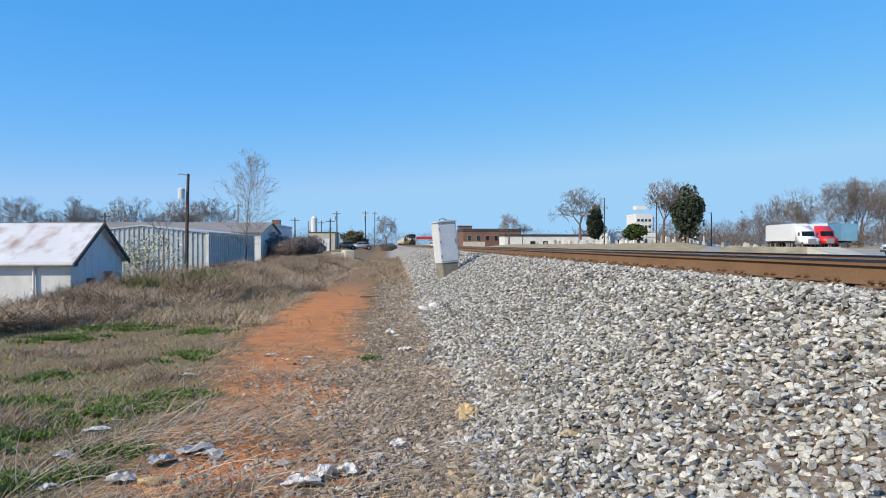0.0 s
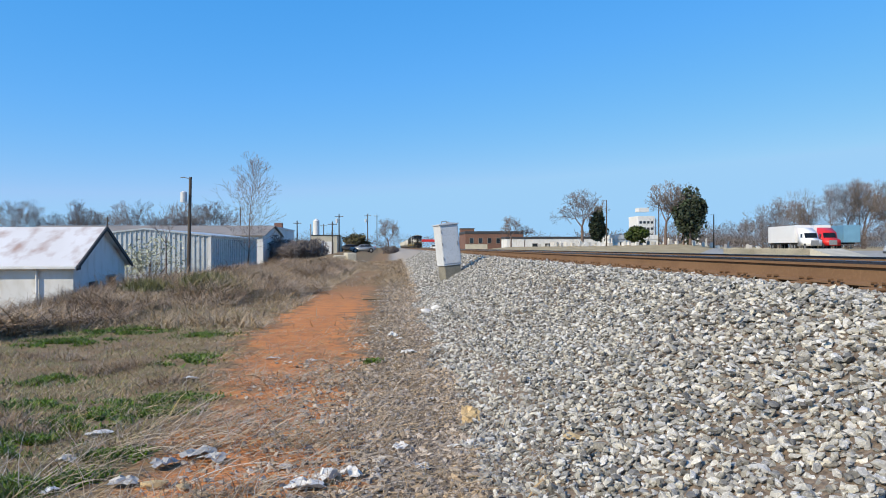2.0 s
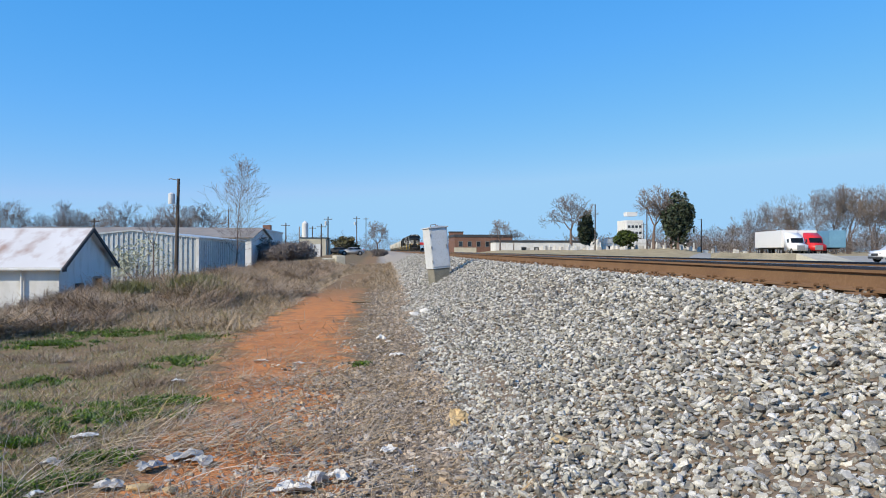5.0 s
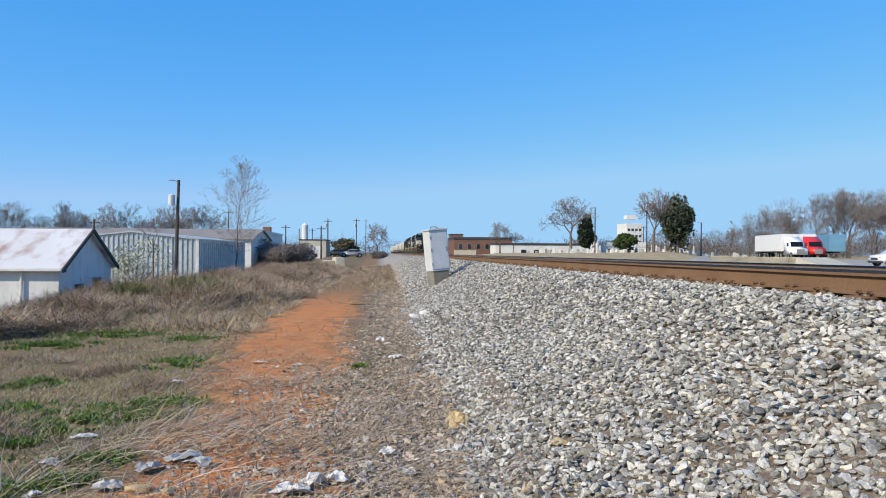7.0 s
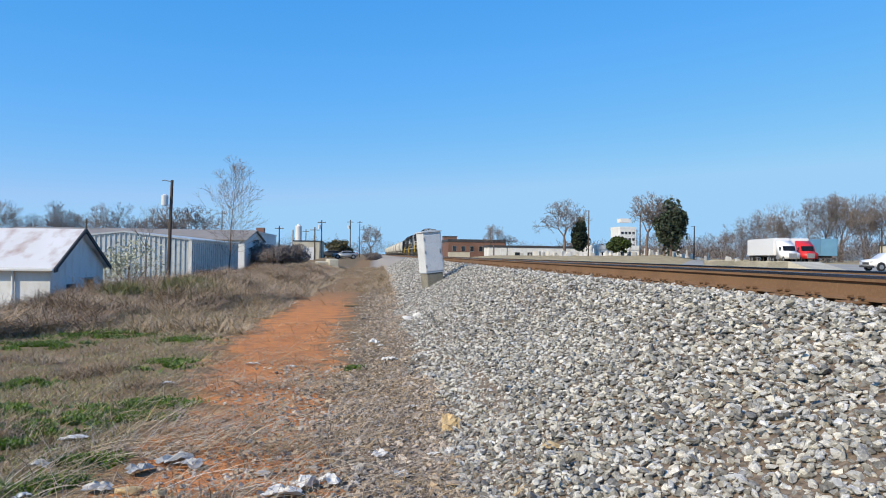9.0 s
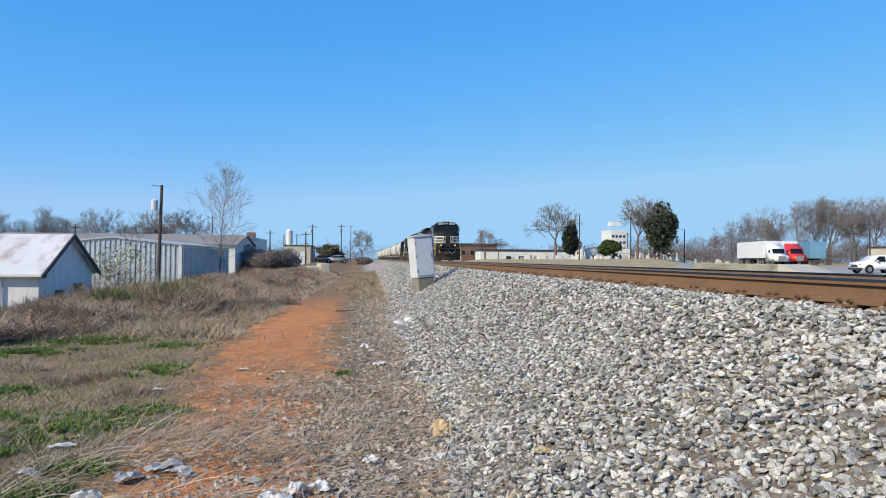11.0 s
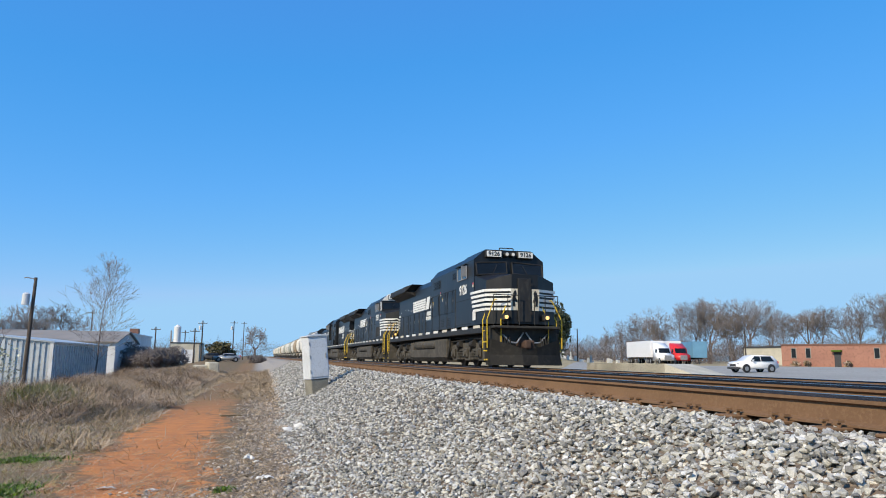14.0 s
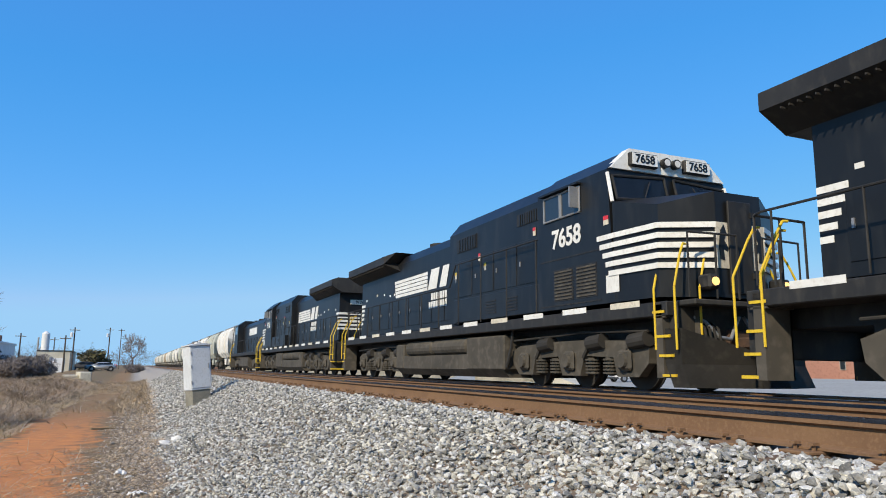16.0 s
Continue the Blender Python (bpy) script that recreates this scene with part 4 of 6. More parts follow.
def hopper(at, mat, label):
    """A covered hopper with bulging sides; its length over the couplers is 13.4 m."""
    t = thing("covered_hopper", label, "freight car", at, "covered hoppers of the train")
    bm = bmesh.new()
    sec = [(1.05, 1.25), (1.42, 1.7), (1.55, 2.4), (1.55, 3.1), (1.4, 3.75), (1.05, 4.15), (0.6, 4.28)]
    sec = [(-x, z) for x, z in sec] + [(x, z) for x, z in sec[::-1]]
    bm_prism(bm, sec, "y", 1.5, 11.9)
    for v in bm.verts:
        if v.co.z < 2.3:
            v.co.y += 1.1 * (2.3 - v.co.z) * (1 if v.co.y < 6 else -1)
    body = part("body", bm, mat, t, "", None, False)
    for y in (4.1, 6.7, 9.3):
        pts = [(-x - 0.03, z) for x, z in ((1.05, 1.25), (1.42, 1.7), (1.55, 2.4), (1.55, 3.1), (1.4, 3.75), (1.05, 4.15))]
        for s in (-1, 1):
            bm = bmesh.new()
            bm_path(bm, [(-s * x, y, z) for x, z in pts], 0.035)
            part("side_rib", bm, mat, body)
    for y in (3.4, 7.0):
        bm = bmesh.new()
        bm_prism(bm, [(y, 1.5), (y + 3.0, 1.5), (y + 1.9, 0.5), (y + 1.1, 0.5)], "x", -0.9, 0.9)
        part("discharge_bay", bm, mat, t)
    bm = bmesh.new()
    bm_box(bm, (-0.75, 0.9, 4.34), (-0.45, 12.5, 4.4))
    bm_box(bm, (0.45, 0.9, 4.34), (0.75, 12.5, 4.4))
    for k in range(5):
        bm_tube(bm, (0, 2.6 + 2.05 * k, 4.26), (0, 2.6 + 2.05 * k, 4.42), 0.4, 0.36, 14)
    part("roof_walk", bm, M["steel"], t)
    bm = bmesh.new()
    bm_box(bm, (-1.35, 0.55, 1.05), (1.35, 2.6, 1.3), 0.02)
    bm_box(bm, (-1.35, 10.8, 1.05), (1.35, 12.85, 1.3), 0.02)
    bm_box(bm, (-0.3, 0.5, 0.95), (0.3, 12.9, 1.15))
    for y in (0.6, 12.8):
        for s in (-1, 1):
            bm_path(bm, [(s * 1.3, y, 1.2), (s * 1.1, y, 4.2)], 0.035)
            for k in range(8):
                bm_tube(bm, (s * 1.3, y, 1.4 + 0.34 * k), (s * 0.9, y, 1.4 + 0.34 * k), 0.018)
    part("end_frame", bm, M["grime"], t)
    for yc in (2.1, 11.3):
        bm = bmesh.new()
        for s in (-1, 1):
            bm_prism(bm, [(yc - 1.2, 0.42), (yc - 0.7, 0.42), (yc - 0.35, 0.25), (yc + 0.35, 0.25), (yc + 0.7, 0.42), (yc + 1.2, 0.42), (yc + 1.2, 0.62), (yc + 0.4, 0.85), (yc - 0.4, 0.85), (yc - 1.2, 0.62)], "x", s * 0.98, s * 1.12)
        part("truck_frame", bm, M["grime"], t)
        for d in (-0.85, 0.85):
            wheelset(t, yc + d, 0.46)
    box_part("coupler", (-0.14, 0.02, 0.72), (0.14, 0.6, 1.0), M["rust"], t, 0.03)
    box_part("coupler", (-0.14, 12.8, 0.72), (0.14, 13.38, 1.0), M["rust"], t, 0.03)
    return t


TRAIN = []    # thing, metres behind the leading coupler, turn
lead, lead_wheels = locomotive("9126", False, None, "black wide-nosed diesel locomotive with white nose stripes, leading the train")
second, second_wheels = locomotive("7658", True, None, "black wide-nosed diesel locomotive with a white cab brow, coupled second")
third = copy_thing(lead, pose(0, 0, 0))
tagged(third, "sooty black diesel locomotive running long hood first, coupled third")
fourth = road_switcher(None, "small black four-axle diesel locomotive coupled before the hoppers")
TRAIN += [(lead, 0.0, 0), (second, 22.33, 0), (third, 44.7 + 22.3, 180), (fourth, 67.1, 0)]
first_white = hopper(None, M["hopper_white"], "dusty white covered hopper car with bulging sides")
first_grey = hopper(None, M["hopper_grey"], "pale grey-green covered hopper car with rust streaks")
first_tan = hopper(None, M["hopper_tan"], "tan covered hopper car with bulging sides")
for i in range(22):
    src = (first_white, first_grey, first_white, first_white, first_tan, first_white, first_grey, first_white)[i % 8]
    fresh = i in (0, 1, 4)
    TRAIN.append((src if fresh else copy_thing(src, pose(0, 0, 0)), 84.7 + 13.4 * i, 0))

# ---- ties, plates and spikes of the near track ----
def build_ties():
    bm = bmesh.new()
    bm_box(bm, (-1.3, -0.115, -0.18), (1.3, 0.115, 0.0), 0.012)
    tie_me = mesh_of("tie", bm, M["tie"])
    bm = bmesh.new()
    bm_box(bm, (-0.19, -0.1, 0.0), (0.19, 0.1, 0.022), 0.006)
    for x in (-0.1, 0.1):
        for y in (-0.06, 0.06):
            bm_tube(bm, (x, y, 0.02), (x, y, 0.05), 0.012, 0.012, 6)
            bm_box(bm, (x - 0.025, y - 0.018, 0.05), (x + 0.025, y + 0.018, 0.065))
    plate_me = mesh_of("tie_plate", bm, M["rust"])
    rng = random.Random(4)
    top = RAIL_Z - 0.186 - 0.024
    for k in range(130):
        y = -2.0 + 0.495 * k
        tie = part("tie", tie_me, None, near_track, "", pose(rng.uniform(-0.04, 0.04), y + rng.uniform(-0.02, 0.02), top, rng.uniform(-1, 1), 0, rng.uniform(-1, 1)))
        for s in (-0.755, 0.755):
            part("tie_plate", plate_me, None, tie, "", pose(s, 0, 0))


build_ties()


# ---- crushed stone ----
def stone_shapes(rng, n):
    """Angular lumps: a twenty-sided solid pulled about."""
    g = (1 + 5 ** 0.5) / 2
    base = np.array([(-1, g, 0), (1, g, 0), (-1, -g, 0), (1, -g, 0), (0, -1, g), (0, 1, g), (0, -1, -g), (0, 1, -g), (g, 0, -1), (g, 0, 1), (-g, 0, -1), (-g, 0, 1)]) / 1.9
    faces = np.array([(0, 11, 5), (0, 5, 1), (0, 1, 7), (0, 7, 10), (0, 10, 11), (1, 5, 9), (5, 11, 4), (11, 10, 2), (10, 7, 6), (7, 1, 8), (3, 9, 4), (3, 4, 2), (3, 2, 6), (3, 6, 8), (3, 8, 9), (4, 9, 5), (2, 4, 11), (6, 2, 10), (8, 6, 7), (9, 8, 1)])
    shapes = []
    for _ in range(n):
        v = base * rng.uniform(0.7, 1.25, (12, 1)) + rng.normal(0, 0.12, (12, 3))
        for cut in (0.42, 0.5, 0.55):     # broken flats
            axis = rng.normal(0, 1, 3)
            axis /= np.linalg.norm(axis)
            v = v - np.outer(np.maximum(v @ axis - cut, 0), axis) * 0.95
        shapes.append(v * rng.uniform((0.8, 0.7, 0.45), (1.35, 1.1, 0.8)))
    return shapes, faces


def scatter_stones(name, spots, mat, label, seed):
    """One mesh of many stones at spots of x, y, z, size."""
    rng = np.random.default_rng(seed)
    shapes, faces = stone_shapes(rng, 40)
    n = len(spots)
    verts, quads = np.empty((n * 12, 3)), np.empty((n * 20, 3), int)
    for i, (x, y, z, r) in enumerate(spots):
        a, lean = rng.uniform(0, 6.283), rng.normal(0, 0.5)
        c, s, cl, sl = math.cos(a), math.sin(a), math.cos(lean), math.sin(lean)
        v = shapes[rng.integers(40)] * r
        v = v @ np.array([(cl, 0, sl), (0, 1, 0), (-sl, 0, cl)])
        verts[i * 12:i * 12 + 12] = v @ np.array([(c, s, 0), (-s, c, 0), (0, 0, 1)]) + (x, y, z)
        quads[i * 20:i * 20 + 20] = faces + i * 12
    me = bpy.data.meshes.new(name)
    me.vertices.add(n * 12)
    me.vertices.foreach_set("co", verts.ravel())
    me.loops.add(n * 60)
    me.loops.foreach_set("vertex_index", quads.ravel())
    me.polygons.add(n * 20)
    me.polygons.foreach_set("loop_start", np.arange(0, n * 60, 3))
    me.polygons.foreach_set("use_smooth", [False] * (n * 20))
    me.update(calc_edges=True)
    me.materials.append(mat)
    return tagged(new(name, me), label, "gravel", kind="stuff")


def build_ballast():
    rng = np.random.default_rng(11)
    clean, dusty = [], []
    for y0, y1, step, size in ((1.6, 9.0, 0.0345, 0.0285), (9.0, 22.0, 0.048, 0.031), (22.0, 64.0, 0.08, 0.044)):
        for y in np.arange(y0, y1, step):
            for x in np.arange(-2.4, 3.6, step):
                px, py = x + rng.uniform(-0.5, 0.5) * step, y + rng.uniform(-0.5, 0.5) * step
                edge = 0.55 + 0.35 * noise.noise((px * 0.9, py * 0.9, 2.0)) + 0.15 * noise.noise((px * 4, py * 4, 5.0)) + 0.012 * py
                r = size * rng.uniform(0.55, 1.3) * (1.25 if rng.random() < 0.08 else 1.0)
                if px > edge:
                    clean.append((px, py, min(land(px, py), RAIL_Z - 0.225) + rng.uniform(-0.6, 0.8) * r, r))
                    if px > 3.0 and rng.random() < (0.9 if px < 3.45 else 0.4):
                        clean.append((px, py, RAIL_Z - 0.225 + rng.uniform(-0.5, 0.7) * r, r))
                    if px > edge + 0.5 and px < 3.1 and rng.random() < 0.25:
                        clean.append((px + rng.uniform(-1, 1) * step, py, land(px, py) + r * 1.1, r * 0.85))
                elif px > edge - 1.3 - 0.9 * (py < 10) and py < 40 and rng.random() < 0.95 * max(0.06, 1 - (edge - px) / (1.3 + 0.9 * (py < 10))) ** 0.9:
                    dusty.append((px, py, land(px, py) + rng.uniform(-0.2, 0.35) * r, r * rng.uniform(0.5, 1.15)))
    scatter_stones("ballast", clean, M["stone"], "pale grey crushed stone ballast on the track bank", 1)
    scatter_stones("loose_stones", dusty, M["stone_dirty"], "dusty loose stones trodden into clay beside the ballast", 2)


build_ballast()


# ---- signal case ----
def signal_case(at):
    t = thing("signal_case", "leaning silver-painted steel signal case on a concrete footing in the ballast", "equipment box", at)
    box_part("footing", (-0.27, -0.27, -0.35), (0.27, 0.27, 0.3), M["concrete_dark"], t, 0.02, "stained concrete footing")
    box_part("body", (-0.3, -0.29, 0.3), (0.3, 0.29, 1.56), M["box_paint"], t, 0.012)
    d = box_part("door", (-0.275, -0.305, 0.36), (0.275, -0.291, 1.48), M["box_paint"], t, 0.006)
    box_part("handle", (0.2, -0.335, 0.9), (0.23, -0.306, 1.04), M["steel"], d, 0.006)
    for z in (0.48, 0.92, 1.3):
        bm = bmesh.new()
        bm_tube(bm, (-0.28, -0.31, z), (-0.28, -0.31, z + 0.09), 0.012)
        part("hinge", bm, M["steel"], d)
    bm = bmesh.new()
    bm_prism(bm, [(-0.33, 1.56), (0.33, 1.56), (0.33, 1.585), (0.0, 1.625), (-0.33, 1.585)], "y", -0.33, 0.33)
    part("lid", bm, M["box_paint"], t)
    bm = bmesh.new()
    bm_path(bm, [(-0.12, 0, 1.6), (-0.12, 0, 1.67), (0.05, 0, 1.68), (0.05, 0, 1.6)], 0.014)
    bm_tube(bm, (0.14, 0.1, 1.59), (0.14, 0.1, 1.66), 0.045, 0.03, 8)
    part("roof_lugs", bm, M["steel"], t)
    return t


signal_case(pose(1.86, 22.0, 0.74, -1.5, -5.5, 17))


# ---- grass, straw and brush ----
def blades(name, spots, mat, label, category, seed, flat=0.0, width=0.004, bends=2):
    """Many thin bent blades: spots of x, y, z, length. flat: 0 upright to 1 lying."""
    rng = np.random.default_rng(seed)
    n, k = len(spots), bends + 1
    verts, faces = np.empty((n * 2 * k, 3)), np.empty((n * bends, 4), int)
    sp = np.array(spots)
    a = rng.uniform(0, 6.283, n)
    lean = np.clip(flat + rng.normal(0, 0.22, n), 0.03, 0.98)
    dirx, diry = np.cos(a), np.sin(a)
    bend = rng.uniform(-0.7, 0.7, n)
    for j in range(k):
        s = j / bends
        ang = a + bend * s
        out = sp[:, 3] * s * np.sin(lean * 1.45)
        up = sp[:, 3] * (s * np.cos(lean * 1.45) - 0.35 * s * s * np.cos(lean * 1.45) * (1 - lean)) + 0.05 * np.sin(3.1 * s) * sp[:, 3] * lean
        cx, cy, cz = sp[:, 0] + np.cos(ang) * out, sp[:, 1] + np.sin(ang) * out, sp[:, 2] + up
        w = width * (1 - 0.8 * s) * (0.6 + sp[:, 3])
        for side, sg in ((0, -1), (1, 1)):
            i = np.arange(n) * 2 * k + 2 * j + side
            verts[i, 0], verts[i, 1], verts[i, 2] = cx - sg * diry * w, cy + sg * dirx * w, cz + sg * w * 0.4
    for j in range(bends):
        b = np.arange(n) * 2 * k + 2 * j
        faces[j * n:(j + 1) * n] = np.stack([b, b + 1, b + 3, b + 2], 1)
    me = bpy.data.meshes.new(name)
    me.vertices.add(n * 2 * k)
    me.vertices.foreach_set("co", verts.ravel())
    me.loops.add(n * bends * 4)
    me.loops.foreach_set("vertex_index", faces.ravel())
    me.polygons.add(n * bends)
    me.polygons.foreach_set("loop_start", np.arange(0, n * bends * 4, 4))
    me.update(calc_edges=True)
    me.materials.append(mat)
    return tagged(new(name, me), label, category, kind="stuff")


def path_off(x, y):
    """How far a place lies from the middle of the clay path."""
    return x - path_mid(y) - 0.3 * noise.noise((x * 0.35, y * 0.35, 1))


def build_growth():
    rng = np.random.default_rng(21)
    turf, straw, green, brush, thatch, stalks, tuft = [], [], [], [], [], [], []
    clover = [(-2.6, 7.15, 0.62, 0.42, 1.0), (-2.3, 7.6, 0.4, 0.25, 1.0), (-2.9, 6.6, 0.38, 0.25, 1.0), (-2.85, 5.85, 0.3, 0.2, 1.0), (-2.1, 5.55, 0.28, 0.16, 1.0), (-2.5, 4.85, 0.35, 0.2, 1.0), (-2.2, 5.0, 0.25, 0.15, 0.8), (-3.3, 6.1, 0.45, 0.25, 0.8),
              (-5.1, 13.9, 0.9, 0.6, 0.45), (-5.6, 12.7, 0.8, 0.45, 0.35), (-2.85, 10.2, 0.4, 0.5, 0.3), (-3.3, 13.0, 0.5, 0.4, 0.3), (-0.29, 9.75, 0.16, 0.12, 0.7), (-3.7, 7.4, 0.5, 0.35, 0.35), (-0.55, 8.3, 0.14, 0.1, 0.4), (-4.2, 9.0, 0.4, 0.3, 0.3)]
    for cx, cy, rx, ry, dense in clover:
        for _ in range(int((42000 * rx * ry + 800) * dense)):
            x, y = cx + rng.normal(0, 0.45) * rx, cy + rng.normal(0, 0.45) * ry
            if noise.noise((x * 3.2, y * 3.2, 14)) > -0.08:
                green.append((x, y, land(x, y) - 0.01, rng.uniform(0.03, 0.1)))
    while len(turf) < 60000:      # short fine turf of the field
        y = 4.0 + 19 * rng.random() ** 1.5
        x = -1.5 - (0.6 + 0.5 * y) * rng.random()
        if x < -10 or path_off(x, y) > -0.95 + 0.5 * noise.noise((x * 1.4, y * 1.4, 19)):
            continue
        if noise.noise((x * 1.6, y * 1.6, 9)) < -0.3:
            continue
        turf.append((x, y, land(x, y) - 0.01, rng.uniform(0.05, 0.15) * (1 + 0.6 * noise.noise((x, y, 9)))))
    field = [turf.pop() for _ in range(26000)]
    for cx, cy, r, n in ((-3.7, 9.6, 0.35, 900), (-3.45, 9.9, 0.25, 500), (-3.6, 6.7, 0.4, 900), (-3.1, 6.3, 0.3, 500), (-4.6, 10.6, 0.3, 400), (-2.6, 8.6, 0.25, 300), (-4.2, 11.8, 0.35, 400), (-5.4, 11.0, 0.4, 500)):
        for _ in range(n):      # matted dead tufts
            x, y = cx + rng.normal(0, 0.5) * r, cy + rng.normal(0, 0.5) * r
            tuft.append((x, y, land(x, y) - 0.01, rng.uniform(0.08, 0.24)))
    while len(straw) < 9000:      # stalks trodden flat beside and across the path
        y = 4.0 + 12 * rng.random() ** 1.6
        x = path_mid(y) + rng.normal(0.1, 0.85)
        on = 0.3 if y > 10.5 else 0.75 if y > 9.2 else 1.0
        if noise.noise((x * 1.1, y * 1.1, 4)) < -0.05 and rng.random() < 0.75 or abs(path_off(x, y)) < 0.7 and rng.random() > on:
            continue
        straw.append((x, y, land(x, y) + rng.uniform(0.0, 0.03), rng.uniform(0.08, 0.34)))
    for _ in range(5000):      # grey stalks blown against the foot of the stones
        y = 6 + 26 * rng.random() ** 1.4
        x = rng.normal(0.15, 0.3) + 0.004 * y
        straw.append((x, y, land(x, y) + rng.uniform(0.0, 0.03), rng.uniform(0.1, 0.3)))
    for cx, cy, rx, ry, n in ((-1.6, 6.3, 0.5, 0.5, 420), (-1.9, 5.6, 0.5, 0.3, 260), (-0.4, 5.0, 0.5, 0.35, 240), (0.25, 5.0, 0.35, 0.3, 260), (-2.4, 4.9, 0.5, 0.3, 180), (-0.2, 7.0, 0.4, 0.6, 150), (-1.3, 8.3, 0.7, 0.6, 260), (1.0, 5.75, 0.4, 0.12, 110), (0.9, 4.5, 0.3, 0.15, 100), (-1.1, 4.7, 0.4, 0.3, 160)):
        for _ in range(n // 3):      # long curved dead weed stalks
            x, y = cx + rng.normal(0, 0.6) * rx, cy + rng.normal(0, 0.6) * ry
            stalks.append((x, y, land(x, y) + rng.uniform(0.01, 0.06), rng.uniform(0.25, 0.75)))
    while len(brush) < 120000:      # brambles on the bank and its shoulder
        y = 11.5 + 50 * rng.random() ** 1.6
        edge = min(-2.9, -6.9 + 0.4 * (y - 13)) + 0.9 * noise.noise((y * 0.5, 3.0, 2.0))
        x = edge - 9.0 * rng.random() ** 1.2
        if x < -15:
            continue
        lump_h = noise.noise((x * 0.5, y * 0.4, 8)) + 0.35 * noise.noise((x * 1.5, y * 1.2, 18))
        if lump_h < -0.3 and rng.random() < 0.75:
            continue
        h = 0.2 + 0.8 * max(0, lump_h + 0.25)
        brush.append((x, y, land(x, y) + rng.uniform(-0.05, 0.3) * h, h * rng.uniform(0.4, 1.1)))
    while len(thatch) < 64000:      # taller dead grass along the bank top
        y = 14 + 58 * rng.random() ** 1.2
        x = 0.7 - 9.0 * rng.random() + 0.006 * y
        if -0.95 < path_off(x, y) < (1.05 if y < 30 else 0.7) and y < 46 and rng.random() < 0.97:
            continue
        if path_off(x, y) > 0.9 and y < 27:
            continue
        hump = noise.noise((x * 0.3, y * 0.2, 12)) + 0.5 * noise.noise((x * 0.9, y * 0.7, 5))
        if hump < -0.15 and rng.random() < 0.7:
            continue
        thatch.append((x, y, land(x, y) - 0.02, rng.uniform(0.14, 0.42) * (1 + 1.3 * max(0, hump))))
    olive = []
    for cx, cy, r in ((-5.0, 21.0, 0.9), (-5.8, 23.0, 0.8), (-6.4, 25.5, 0.8), (-7.4, 22, 0.6), (-5.2, 29, 0.9)):
        for _ in range(900):
            x, y = cx + rng.normal(0, 0.5) * r, cy + rng.normal(0, 0.5) * r
            olive.append((x, y, land(x, y) + 0.05, rng.uniform(0.2, 0.6)))
    for _ in range(1500):      # an orange-brown clump at the path's far bend
        x, y = -0.15 + rng.normal(0, 0.45), 34.5 + rng.normal(0, 1.6)
        thatch.append((x, y, land(x, y), rng.uniform(0.15, 0.5)))
    blades("field_grass", field, M["field_grass"], "short grey-green grass in loose tufts", "grass", 37, 0.62, 0.005)
    blades("olive_grass", olive, M["leaf_olive"], "taller olive green grass tufts on the bank", "grass", 36, 0.35, 0.008)
    blades("dry_grass", turf, M["straw"], "short dead straw-coloured grass with bent blades", "grass", 31, 0.72, 0.0046)
    blades("dead_tufts", tuft, M["brush"], "matted grey-brown dead grass tufts", "grass", 39, 0.6, 0.0045)
    blades("straw_litter", straw, M["straw"], "flattened dead stalks lying across the clay path", "straw", 32, 0.97, 0.0036, 3)
    blades("weed_stalks", stalks, M["stalk"], "long curved grey-tan dead weed stalks", "straw", 38, 1.12, 0.0022, 6)
    blades("clover", green, M["leaf_grass"], "low fresh green weeds in patches", "weeds", 33, 0.45, 0.017)
    blades("brush", brush, M["brush"], "tangled dead brown brush on the bank", "brush", 34, 0.75, 0.0065, 3)
    blades("tall_dry_grass", thatch, M["straw"], "taller dead grass along the bank top", "grass", 35, 0.7, 0.0075)


build_growth()


# ---- litter and odd stones ----
def crumpled(name, at, w, d, h, mat, label, seed, category="litter"):
    """A crumpled sheet with thickness."""
    rng = random.Random(seed)
    bm = bmesh.new()
    n = 7
    grid = [[bm.verts.new(((i / (n - 1) - 0.5) * w + rng.uniform(-0.06, 0.06) * w, (j / (n - 1) - 0.5) * d + rng.uniform(-0.08, 0.08) * d, h * (0.15 + rng.random() * (0.3 + 0.7 * math.sin(3.1 * i / (n - 1)))))) for j in range(n)] for i in range(n)]
    for i in range(n - 1):
        for j in range(n - 1):
            if (i, j) in ((0, 0), (n - 2, n - 2), (0, n - 2)) and rng.random() < 0.7:
                continue
            bm.faces.new((grid[i][j], grid[i + 1][j], grid[i + 1][j + 1], grid[i][j + 1]))
    loose = [v for v in bm.verts if not v.link_faces]
    bmesh.ops.delete(bm, geom=loose, context="VERTS")
    bmesh.ops.solidify(bm, geom=bm.faces[:], thickness=0.003)
    return tagged(part(name, bm, mat, None, label, at), "", category)


def lump(name, x, y, r, mat, label, seed, squash=(1, 1, 0.6)):
    rng = np.random.default_rng(seed)
    shapes, faces = stone_shapes(rng, 1)
    ob = new(name, from_lists(name, [tuple(v * r * np.array(squash)) for v in shapes[0]], [tuple(f) for f in faces.tolist()], mat))
    ob.location = (x, y, land(x, y) + r * 0.25)
    return tagged(ob, label, "stone")


